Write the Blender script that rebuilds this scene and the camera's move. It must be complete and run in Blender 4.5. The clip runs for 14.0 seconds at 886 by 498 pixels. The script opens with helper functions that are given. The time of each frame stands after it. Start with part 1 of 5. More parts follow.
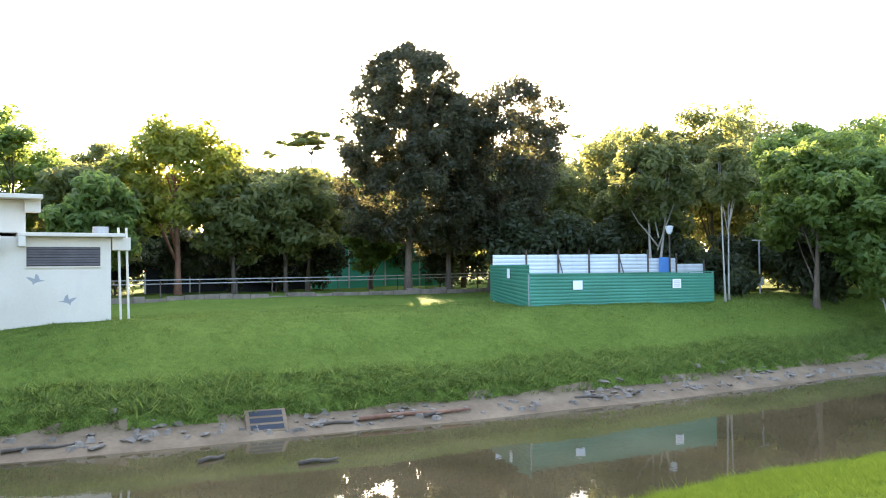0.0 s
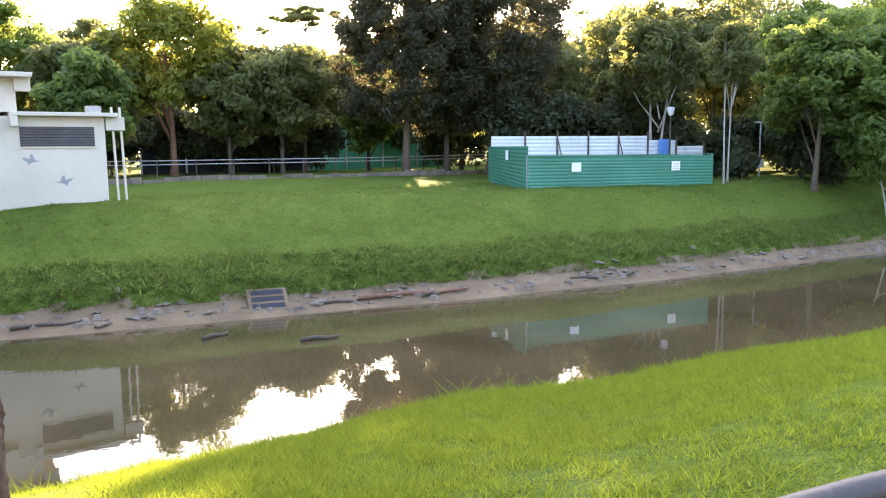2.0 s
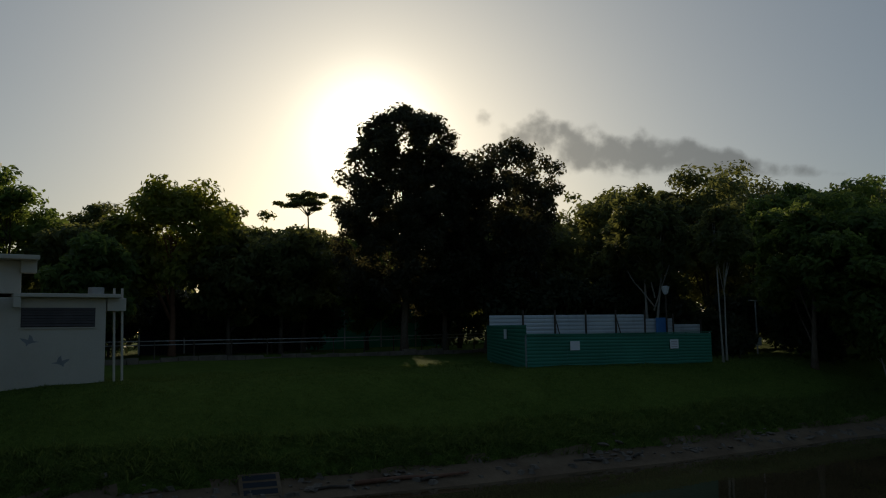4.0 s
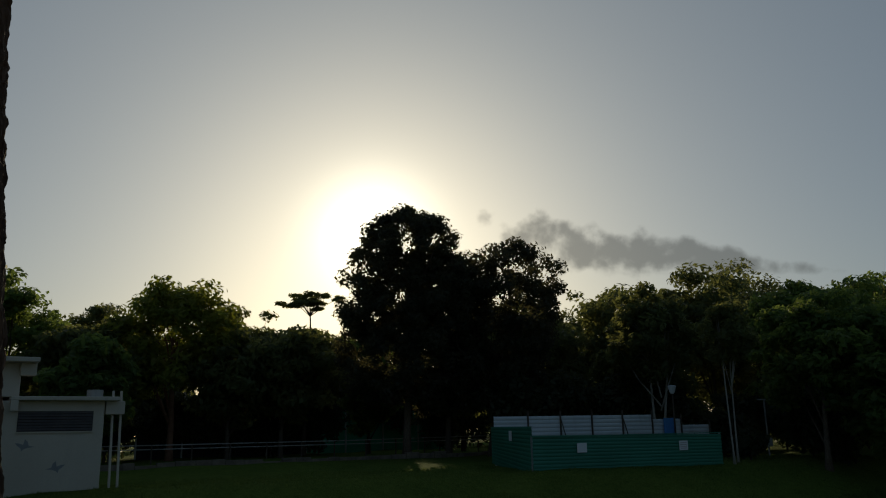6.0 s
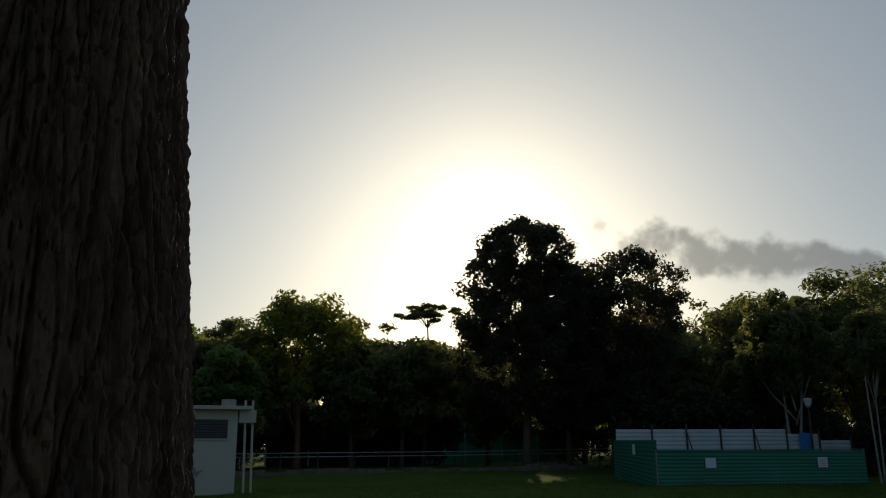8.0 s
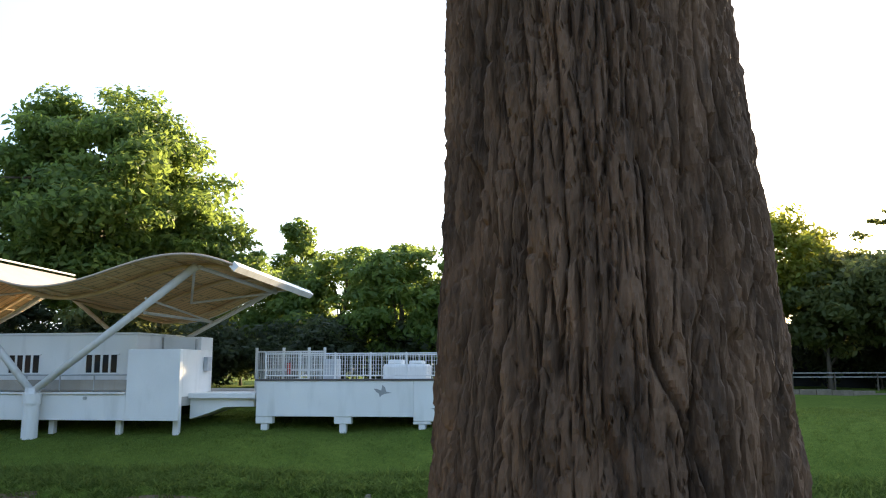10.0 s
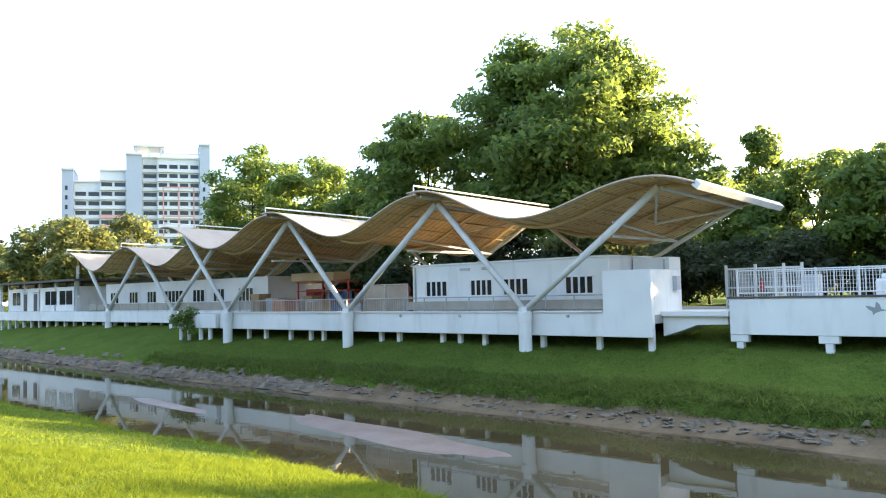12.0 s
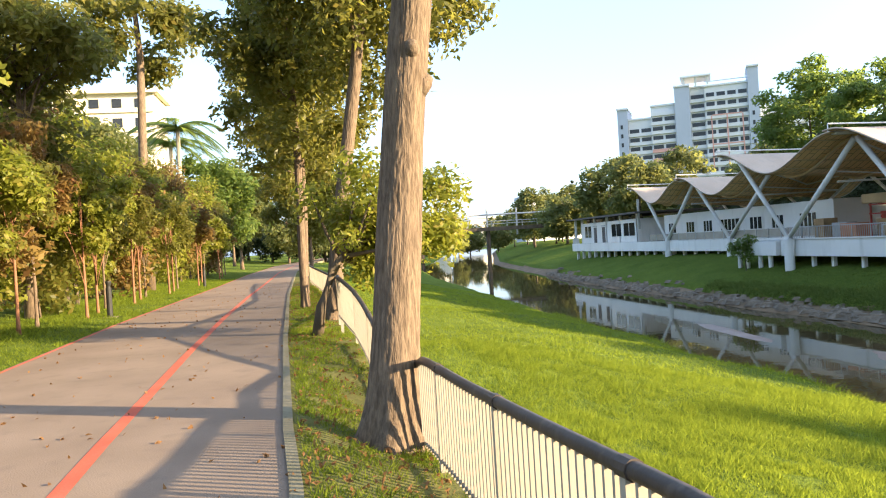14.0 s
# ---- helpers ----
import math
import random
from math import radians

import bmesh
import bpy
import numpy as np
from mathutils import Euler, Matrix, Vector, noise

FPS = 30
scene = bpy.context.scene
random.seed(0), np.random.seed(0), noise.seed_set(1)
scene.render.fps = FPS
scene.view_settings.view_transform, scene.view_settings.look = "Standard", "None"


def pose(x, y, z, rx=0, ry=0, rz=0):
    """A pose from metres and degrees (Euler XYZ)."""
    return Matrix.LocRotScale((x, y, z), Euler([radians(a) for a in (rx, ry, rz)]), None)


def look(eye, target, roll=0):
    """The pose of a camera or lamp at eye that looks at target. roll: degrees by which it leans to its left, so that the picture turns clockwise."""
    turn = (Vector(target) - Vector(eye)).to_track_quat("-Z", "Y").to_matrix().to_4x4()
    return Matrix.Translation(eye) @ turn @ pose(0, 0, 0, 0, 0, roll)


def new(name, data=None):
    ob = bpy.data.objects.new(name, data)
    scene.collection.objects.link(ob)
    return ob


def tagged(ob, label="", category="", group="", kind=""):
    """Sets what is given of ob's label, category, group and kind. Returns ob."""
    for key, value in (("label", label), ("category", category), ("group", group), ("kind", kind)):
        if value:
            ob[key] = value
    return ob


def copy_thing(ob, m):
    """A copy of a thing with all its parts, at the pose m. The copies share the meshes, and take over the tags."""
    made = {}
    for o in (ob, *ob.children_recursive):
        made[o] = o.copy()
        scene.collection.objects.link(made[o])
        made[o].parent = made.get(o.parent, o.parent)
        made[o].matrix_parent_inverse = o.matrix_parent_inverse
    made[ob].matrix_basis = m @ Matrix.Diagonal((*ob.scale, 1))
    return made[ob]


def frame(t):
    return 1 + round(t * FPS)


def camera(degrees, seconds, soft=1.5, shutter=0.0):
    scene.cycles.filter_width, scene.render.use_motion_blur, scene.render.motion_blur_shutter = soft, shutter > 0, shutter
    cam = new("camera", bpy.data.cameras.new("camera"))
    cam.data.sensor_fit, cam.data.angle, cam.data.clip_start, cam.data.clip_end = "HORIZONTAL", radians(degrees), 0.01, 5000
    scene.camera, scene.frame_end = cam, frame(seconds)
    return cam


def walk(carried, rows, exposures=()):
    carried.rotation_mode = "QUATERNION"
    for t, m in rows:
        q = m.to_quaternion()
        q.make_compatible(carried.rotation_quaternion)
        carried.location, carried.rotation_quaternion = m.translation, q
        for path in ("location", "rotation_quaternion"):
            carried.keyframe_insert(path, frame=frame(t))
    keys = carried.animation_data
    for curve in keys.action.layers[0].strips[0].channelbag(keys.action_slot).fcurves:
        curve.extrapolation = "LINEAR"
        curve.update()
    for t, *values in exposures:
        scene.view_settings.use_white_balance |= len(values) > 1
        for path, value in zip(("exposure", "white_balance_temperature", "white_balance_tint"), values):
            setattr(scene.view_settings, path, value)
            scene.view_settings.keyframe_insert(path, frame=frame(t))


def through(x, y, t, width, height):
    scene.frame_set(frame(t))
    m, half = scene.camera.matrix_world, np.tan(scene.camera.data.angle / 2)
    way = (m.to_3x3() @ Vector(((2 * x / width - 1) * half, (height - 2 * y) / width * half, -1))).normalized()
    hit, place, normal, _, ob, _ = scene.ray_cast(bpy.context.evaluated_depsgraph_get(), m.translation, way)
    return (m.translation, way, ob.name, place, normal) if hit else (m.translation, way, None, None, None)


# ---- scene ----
cam = camera(59.4, 14.0, soft=1.1)

# seconds, place over the path, yaw, pitch and roll of the hand-held phone
TURNS = [
    (0.0, 0.460, -0.050, -32.73, 1.39, 0.72),
    (0.5, 0.460, -0.050, -32.80, -1.13, 0.49),
    (1.0, 0.460, -0.050, -32.82, -3.74, 0.46),
    (1.5, 0.460, -0.050, -32.83, -6.34, 0.48),
    (2.0, 0.460, -0.050, -32.87, -7.32, 0.55),
    (2.5, 0.455, -0.050, -32.89, -4.86, 0.58),
    (3.0, 0.445, -0.050, -32.94, -1.39, 0.61),
    (3.5, 0.430, -0.050, -33.01, 2.54, 0.68),
    (6.0, 0.362, -0.050, -32.85, 13.15, 1.10),
    (6.5, 0.362, -0.050, -32.83, 14.59, 1.13),
    (7.0, 0.362, -0.050, -32.85, 15.66, 1.10),
    (9.5, 0.000, 0.000, 0.39, 9.52, 0.43),
    (10.0, -0.035, -0.010, 8.02, 8.52, 0.22),
    (10.5, -0.065, -0.030, 17.41, 7.56, 0.11),
    (11.0, -0.085, -0.050, 23.17, 6.80, 0.35),
    (11.5, -0.130, -0.075, 31.37, 4.88, 0.91),
    (12.0, -0.185, -0.110, 41.18, 3.10, 1.46),
    (12.5, -0.240, -0.150, 51.11, 1.87, 2.09),
    (13.0, -0.285, -0.200, 62.56, 0.92, 2.87),
    (13.5, -0.320, -0.250, 71.92, -0.03, 3.25),
    (14.0, -0.333, -0.300, 80.39, -0.40, 3.51),
]
PATH = [(t, pose(x, y, 1.7, 90 + pt, rl, yw)) for t, x, y, yw, pt, rl in TURNS]
EXPOSURES = [(0, 3.2, 6950, 16), (1.5, 3.35, 7050, 22), (2.0, 3.2, 7250, 24), (2.5, 2.65, 7150, 22), (3.0, 1.7, 6900, 20), (3.5, -0.75, 6650, 10), (4.2, -1.5, 6600, 4), (6, -1.55, 6600, 2), (7.2, -1.55, 6600, 2),
             (8.4, -0.6, 6600, 6), (9.5, 0.95, 6750, 10), (10.0, 1.95, 6850, 10), (10.4, 2.9, 7050, 14), (10.7, 2.7, 7000, 12), (11.0, 2.5, 6950, 10), (11.2, 2.5, 6950, 10), (12, 2.55, 6950, 10), (13, 2.3, 7000, 12), (14, 2.1, 7000, 11)]
walk(cam, PATH, EXPOSURES)

world = bpy.data.worlds.new("world")
scene.world = world
world.use_nodes = True
wt = world.node_tree
wn = wt.nodes
SUN_YAW, SUN_UP = radians(27.9), radians(14.2)
sun_way = Vector((math.sin(SUN_YAW) * math.cos(SUN_UP), math.cos(SUN_YAW) * math.cos(SUN_UP), math.sin(SUN_UP)))
sky = wn.new("ShaderNodeTexSky")
sky.sky_type, sky.sun_disc = "NISHITA", False
sky.sun_elevation, sky.sun_rotation = SUN_UP, SUN_YAW
sky.dust_density = 1.6


def calc(op, a, b=0.0, c=0.0):
    n = wn.new("ShaderNodeMath")
    n.operation = op
    for sock, v in zip(n.inputs, (a, b, c)):
        if isinstance(v, (int, float)):
            sock.default_value = v
        else:
            wt.links.new(v, sock)
    return n.outputs[0]


def blend(mode, fac, a, b):
    n = wn.new("ShaderNodeMix")
    n.data_type, n.blend_type = "RGBA", mode
    for sock, v in ((n.inputs[0], fac), (n.inputs[6], a), (n.inputs[7], b)):
        if isinstance(v, (int, float)):
            sock.default_value = v
        elif isinstance(v, tuple):
            sock.default_value = (*v, 1)
        else:
            wt.links.new(v, sock)
    return n.outputs[2]


way = wn.new("ShaderNodeTexCoord").outputs["Generated"]
dot = wn.new("ShaderNodeVectorMath")
dot.operation = "DOT_PRODUCT"
wt.links.new(way, dot.inputs[0])
dot.inputs[1].default_value = sun_way
near_sun = calc("MAXIMUM", dot.outputs["Value"], 0.0)
# thin haze over the whole sky, whiter round the veiled sun
haze = blend("ADD", 1.0, blend("MULTIPLY", 1.0, sky.outputs[0], (0.066, 0.07, 0.078)), (0.085, 0.142, 0.245))
haze = blend("ADD", calc("POWER", near_sun, 2.2), haze, (0.34, 0.315, 0.245))
haze = blend("ADD", calc("POWER", near_sun, 520.0), haze, (3.2, 2.9, 2.4))
# one grey bank of cloud low beside the sun
xyz = wn.new("ShaderNodeSeparateXYZ")
wt.links.new(way, xyz.inputs[0])
az = calc("MULTIPLY", calc("ARCTAN2", xyz.outputs[0], xyz.outputs[1]), 57.2958)
up = calc("MULTIPLY", calc("ARCSINE", xyz.outputs[2]), 57.2958)
puff = wn.new("ShaderNodeTexNoise")
puff.inputs["Scale"].default_value, puff.inputs["Detail"].default_value = 22.0, 9.0
wt.links.new(way, puff.inputs["Vector"])
du = calc("DIVIDE", calc("SUBTRACT", az, 48.5), 12.0)
mid_line = calc("MULTIPLY_ADD", calc("SUBTRACT", az, 48.5), -0.19, 12.1)
dv = calc("DIVIDE", calc("SUBTRACT", up, mid_line), calc("MAXIMUM", calc("MULTIPLY_ADD", calc("SUBTRACT", az, 48.5), -0.1, 1.75), 0.5))
body = calc("SUBTRACT", 1.0, calc("ADD", calc("MULTIPLY", du, du), calc("MULTIPLY", dv, dv)))
body = calc("ADD", body, calc("MULTIPLY", calc("SUBTRACT", puff.outputs[0], 0.5), 3.8))
soft = wn.new("ShaderNodeMapRange")
soft.interpolation_type = "SMOOTHSTEP"
soft.inputs["From Min"].default_value, soft.inputs["From Max"].default_value = 0.0, 0.95
soft.inputs["To Max"].default_value = 0.66
wt.links.new(body, soft.inputs["Value"])
final = blend("MIX", soft.outputs[0], haze, (0.27, 0.275, 0.28))
wt.links.new(final, wn["Background"].inputs[0])
wn["Background"].inputs[1].default_value = 1.0
sun = new("sun", bpy.data.lights.new("sun", "SUN"))
sun.data.energy, sun.data.angle, sun.data.color = 5.0, radians(0.8), (1, 0.8, 0.52)
sun.matrix_world = look(sun_way * 60, (0, 0, 0))

# ---- materials ----
def nodes_of(name):
    m = bpy.data.materials.new(name)
    m.use_nodes = True
    nt = m.node_tree
    return m, nt, nt.nodes["Principled BSDF"]


def noise_node(nt, scale, detail=4, coord="Object", stretch=(1, 1, 1)):
    tc = nt.nodes.new("ShaderNodeTexCoord")
    mp = nt.nodes.new("ShaderNodeMapping")
    mp.inputs["Scale"].default_value = stretch
    nz = nt.nodes.new("ShaderNodeTexNoise")
    nz.inputs["Scale"].default_value, nz.inputs["Detail"].default_value = scale, detail
    nt.links.new(tc.outputs[coord], mp.inputs[0])
    nt.links.new(mp.outputs[0], nz.inputs["Vector"])
    return nz


def ramp(nt, fac, stops):
    r = nt.nodes.new("ShaderNodeValToRGB")
    while len(r.color_ramp.elements) < len(stops):
        r.color_ramp.elements.new(0.5)
    for e, (p, c) in zip(r.color_ramp.elements, stops):
        e.position, e.color = p, (*c, 1)
    nt.links.new(fac, r.inputs[0])
    return r


def mixc(nt, fac, a, b, mode="MIX"):
    x = nt.nodes.new("ShaderNodeMix")
    x.data_type, x.blend_type = "RGBA", mode
    for sock, val in ((x.inputs[0], fac), (x.inputs[6], a), (x.inputs[7], b)):
        if isinstance(val, (int, float)):
            sock.default_value = val
        elif isinstance(val, tuple):
            sock.default_value = (*val, 1)
        else:
            nt.links.new(val, sock)
    return x.outputs[2]


def bump(nt, bs, height, strength, dist):
    b = nt.nodes.new("ShaderNodeBump")
    b.inputs["Strength"].default_value, b.inputs["Distance"].default_value = strength, dist
    nt.links.new(height, b.inputs["Height"])
    nt.links.new(b.outputs[0], bs.inputs["Normal"])


def surface(name, dark, light, big=0.6, fine=18, rough=0.8, relief=0.01, stain=None, stretch=(1, 1, 1), metal=0.0, coord="Object", spec=0.4):
    """Two scales of variation, an optional stain colour, fine relief."""
    m, nt, bs = nodes_of(name)
    n1, n2 = noise_node(nt, big, 5, coord, stretch), noise_node(nt, fine, 3, coord, stretch)
    base = ramp(nt, n1.outputs[0], [(0.32, dark), (0.68, light)]).outputs[0]
    base = mixc(nt, 0.25, base, ramp(nt, n2.outputs[0], [(0.3, dark), (0.7, light)]).outputs[0])
    if stain:
        n3 = noise_node(nt, big * 2.3, 6, coord, (1.6, 1.6, 0.35))
        base = mixc(nt, ramp(nt, n3.outputs[0], [(0.55, (0, 0, 0)), (0.75, (0.55, 0.55, 0.55))]).outputs[0], base, stain)
    nt.links.new(base, bs.inputs["Base Color"])
    bs.inputs["Roughness"].default_value, bs.inputs["Metallic"].default_value = rough, metal
    bs.inputs["Specular IOR Level"].default_value = spec
    if relief:
        bump(nt, bs, n2.outputs[0], 0.6, relief)
    return m


def leafy(name, dark, light, through, gloss=0.5, warm=None, patch=0.35, spec=0.3):
    """Leaves: colour by leaf, light shines through them."""
    m, nt, bs = nodes_of(name)
    geo = nt.nodes.new("ShaderNodeNewGeometry")
    n1 = noise_node(nt, patch, 3)
    stops = [(0.0, dark), (0.75, light)] + ([(1.0, warm)] if warm else [])
    c = ramp(nt, geo.outputs["Random Per Island"], stops).outputs[0]
    c = mixc(nt, 0.45, c, ramp(nt, n1.outputs[0], [(0.35, dark), (0.65, light)]).outputs[0])
    nt.links.new(c, bs.inputs["Base Color"])
    bs.inputs["Roughness"].default_value = gloss
    bs.inputs["Specular IOR Level"].default_value = spec
    tr = nt.nodes.new("ShaderNodeBsdfTranslucent")
    nt.links.new(mixc(nt, 0.5, c, through), tr.inputs[0])
    mx = nt.nodes.new("ShaderNodeMixShader")
    mx.inputs[0].default_value = 0.6
    nt.links.new(bs.outputs[0], mx.inputs[1])
    nt.links.new(tr.outputs[0], mx.inputs[2])
    nt.links.new(mx.outputs[0], nt.nodes["Material Output"].inputs[0])
    return m


def turf_material():
    """Mown grass: broad patches, tufts and the grain of single blades."""
    m, nt, bs = nodes_of("turf")
    n1, n2, n3 = noise_node(nt, 0.45, 5), noise_node(nt, 5, 4), noise_node(nt, 38, 3)
    c = ramp(nt, n1.outputs[0], [(0.32, (0.062, 0.1, 0.018)), (0.68, (0.13, 0.175, 0.034))]).outputs[0]
    c = mixc(nt, 0.35, c, ramp(nt, n2.outputs[0], [(0.36, (0.042, 0.07, 0.012)), (0.64, (0.17, 0.21, 0.038))]).outputs[0])
    c = mixc(nt, 0.4, c, ramp(nt, n3.outputs[0], [(0.38, (0.02, 0.045, 0.006)), (0.62, (0.19, 0.25, 0.04))]).outputs[0])
    nt.links.new(c, bs.inputs["Base Color"])
    bs.inputs["Roughness"].default_value, bs.inputs["Specular IOR Level"].default_value = 1.0, 0.04
    h = nt.nodes.new("ShaderNodeMath")
    h.operation = "MULTIPLY_ADD"
    nt.links.new(n2.outputs[0], h.inputs[0])
    h.inputs[1].default_value = 2.0
    nt.links.new(n3.outputs[0], h.inputs[2])
    bump(nt, bs, h.outputs[0], 0.9, 0.06)
    return m


GRASS = turf_material()
BLADE = leafy("grass_blades", (0.04, 0.08, 0.01), (0.235, 0.29, 0.036), (0.4, 0.47, 0.05), 0.9, None, 5.0, 0.1)
BLADE_FAR = leafy("bank_grass", (0.05, 0.09, 0.026), (0.19, 0.235, 0.065), (0.26, 0.32, 0.055), 0.9, None, 3.0, 0.1)
MUD = surface("mud", (0.11, 0.07, 0.038), (0.23, 0.155, 0.09), 0.8, 7, 0.8, 0.05, spec=0.2)
BED = surface("sandbar_mud", (0.18, 0.12, 0.09), (0.28, 0.2, 0.16), 0.9, 6, 0.5, 0.03)
STONE = surface("bank_stone", (0.1, 0.078, 0.055), (0.25, 0.195, 0.14), 1.5, 12, 0.85, 0.03)
LITTER = surface("verge_soil", (0.075, 0.085, 0.026), (0.17, 0.16, 0.06), 1.2, 16, 1.0, 0.03, spec=0.05)
DEADLEAF = leafy("fallen_leaves", (0.14, 0.06, 0.025), (0.36, 0.2, 0.09), (0.3, 0.15, 0.05), 0.7)
TARMAC = surface("path_asphalt", (0.185, 0.137, 0.106), (0.25, 0.19, 0.148), 0.7, 60, 0.95, 0.006, (0.16, 0.12, 0.1), spec=0.15)
REDLINE = surface("red_line_paint", (0.42, 0.075, 0.04), (0.55, 0.12, 0.065), 1.5, 40, 0.8, 0.004, (0.3, 0.12, 0.09))
KERB = surface("kerb_concrete", (0.12, 0.108, 0.066), (0.23, 0.2, 0.135), 1.2, 30, 0.9, 0.008, (0.13, 0.14, 0.07))
WHITE = surface("white_render", (0.69, 0.675, 0.645), (0.8, 0.785, 0.755), 0.4, 25, 0.75, 0.004, (0.52, 0.51, 0.47))
CREAM = surface("cream_render", (0.53, 0.46, 0.36), (0.65, 0.575, 0.465), 0.4, 22, 0.8, 0.005, (0.5, 0.44, 0.35))
STEEL = surface("white_painted_steel", (0.66, 0.65, 0.63), (0.76, 0.75, 0.73), 1.0, 30, 0.45, 0.002, (0.5, 0.47, 0.42))
GREYSTEEL = surface("galvanised_steel", (0.36, 0.36, 0.35), (0.48, 0.48, 0.47), 1.5, 30, 0.5, 0.002, metal=0.4)
DARK = surface("dark_louvre", (0.07, 0.06, 0.058), (0.11, 0.095, 0.09), 2, 30, 0.7, 0.004)
BIRD = surface("grey_mural_paint", (0.24, 0.24, 0.24), (0.32, 0.32, 0.31), 3, 30, 0.8, 0.0)
PANE = surface("dark_window_glass", (0.015, 0.017, 0.02), (0.03, 0.033, 0.036), 0.5, 3, 0.08, 0.0)
HOARD = surface("green_hoarding_sheet", (0.022, 0.15, 0.09), (0.036, 0.215, 0.135), 0.5, 20, 0.5, 0.003, (0.03, 0.16, 0.11))
ZINC = surface("pale_zinc_sheet", (0.52, 0.54, 0.55), (0.64, 0.66, 0.66), 0.7, 20, 0.5, 0.003, (0.42, 0.42, 0.42))
BLUE = surface("blue_sheet", (0.06, 0.2, 0.5), (0.1, 0.28, 0.6), 1, 20, 0.6, 0.0)
PAPER = surface("white_notice", (0.72, 0.71, 0.7), (0.8, 0.79, 0.78), 3, 30, 0.6, 0.0)
GREYINK = surface("grey_print", (0.4, 0.3, 0.3), (0.5, 0.38, 0.38), 3, 30, 0.7, 0.0)
RAILBROWN = surface("brown_handrail", (0.04, 0.03, 0.025), (0.075, 0.057, 0.048), 3, 40, 0.5, 0.002, (0.17, 0.13, 0.1))
SLAT = surface("grey_beige_slat", (0.27, 0.235, 0.195), (0.38, 0.34, 0.285), 1.2, 30, 0.55, 0.002, (0.24, 0.21, 0.15))
WOOD = surface("crate_wood", (0.28, 0.17, 0.08), (0.45, 0.3, 0.16), 1.5, 20, 0.8, 0.004)
ORANGE = surface("orange_plastic", (0.5, 0.17, 0.07), (0.6, 0.24, 0.1), 2, 20, 0.5, 0.0)
REDPLASTIC = surface("red_plastic", (0.4, 0.04, 0.03), (0.5, 0.07, 0.05), 2, 20, 0.5, 0.0)
GREYBOX = surface("grey_plastic", (0.35, 0.36, 0.37), (0.5, 0.51, 0.52), 2, 20, 0.6, 0.0)
TARP = surface("tan_tarpaulin", (0.5, 0.36, 0.2), (0.62, 0.46, 0.28), 1, 12, 0.7, 0.01)
CONCRETE = surface("old_concrete", (0.3, 0.29, 0.26), (0.45, 0.43, 0.39), 0.7, 14, 0.9, 0.01, (0.2, 0.19, 0.16))
FLATWALL = surface("flat_block_paint", (0.6, 0.6, 0.6), (0.68, 0.68, 0.67), 0.05, 0.6, 0.8, 0.0)
# blue-grey side shading of the pale blocks, put into the wall colour
FLATSHADE = surface("flat_block_side_shading", (0.36, 0.4, 0.46), (0.42, 0.46, 0.52), 0.05, 0.6, 0.8, 0.0)
FLATPINK = surface("flat_block_pink_trim", (0.6, 0.3, 0.25), (0.65, 0.36, 0.3), 0.05, 0.6, 0.8, 0.0)
FLATCREAM = surface("flat_block_cream_paint", (0.66, 0.6, 0.48), (0.72, 0.66, 0.54), 0.05, 0.6, 0.8, 0.0)
COURT = surface("green_court_screen", (0.03, 0.25, 0.14), (0.05, 0.33, 0.19), 0.5, 8, 0.7, 0.0)
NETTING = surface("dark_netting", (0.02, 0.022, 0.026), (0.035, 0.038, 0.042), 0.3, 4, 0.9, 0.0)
BOLLARD = surface("black_bollard_paint", (0.015, 0.015, 0.016), (0.03, 0.03, 0.03), 3, 30, 0.4, 0.0)
BARK_NEAR = surface("furrowed_bark", (0.04, 0.023, 0.014), (0.19, 0.108, 0.064), 9, 80, 0.9, 0.015, (0.022, 0.015, 0.012), (1, 1, 0.3))
BARK = surface("pale_brown_bark", (0.062, 0.042, 0.029), (0.2, 0.145, 0.1), 26, 75, 0.92, 0.02, (0.08, 0.06, 0.045), (1, 1, 0.16))
BARK_DARK = surface("dark_bark", (0.06, 0.045, 0.032), (0.13, 0.1, 0.07), 2, 20, 0.9, 0.02, None, (1, 1, 0.3))
BARK_PALE = surface("pale_grey_bark", (0.28, 0.25, 0.2), (0.4, 0.37, 0.31), 2, 20, 0.9, 0.02, None, (1, 1, 0.3))
BARK_RED = surface("reddish_sapling_bark", (0.16, 0.07, 0.04), (0.26, 0.13, 0.075), 4, 30, 0.9, 0.01)
LEAF_BIG = leafy("dense_dark_leaves", (0.045, 0.05, 0.03), (0.09, 0.095, 0.05), (0.15, 0.13, 0.05), 0.45, (0.12, 0.08, 0.045))
LEAF_MID = leafy("woodland_leaves", (0.07, 0.095, 0.035), (0.15, 0.17, 0.06), (0.36, 0.36, 0.1), 0.5, (0.17, 0.15, 0.05))
LEAF_FRESH = leafy("fresh_green_leaves", (0.06, 0.11, 0.03), (0.155, 0.22, 0.055), (0.34, 0.42, 0.08), 0.5, (0.2, 0.22, 0.05))
# darker copy of the leaf colours, with the shade under trees painted in
LEAF_SHADED = leafy("shaded_hedge_leaves", (0.042, 0.056, 0.028), (0.085, 0.1, 0.048), (0.1, 0.12, 0.04), 0.5)
LEAF_PATH = leafy("path_tree_leaves", (0.07, 0.08, 0.018), (0.18, 0.18, 0.04), (0.34, 0.32, 0.06), 0.4, (0.28, 0.2, 0.05))
LEAF_LIME = leafy("lime_sapling_leaves", (0.12, 0.15, 0.02), (0.3, 0.3, 0.05), (0.35, 0.38, 0.05), 0.45, (0.3, 0.2, 0.06))
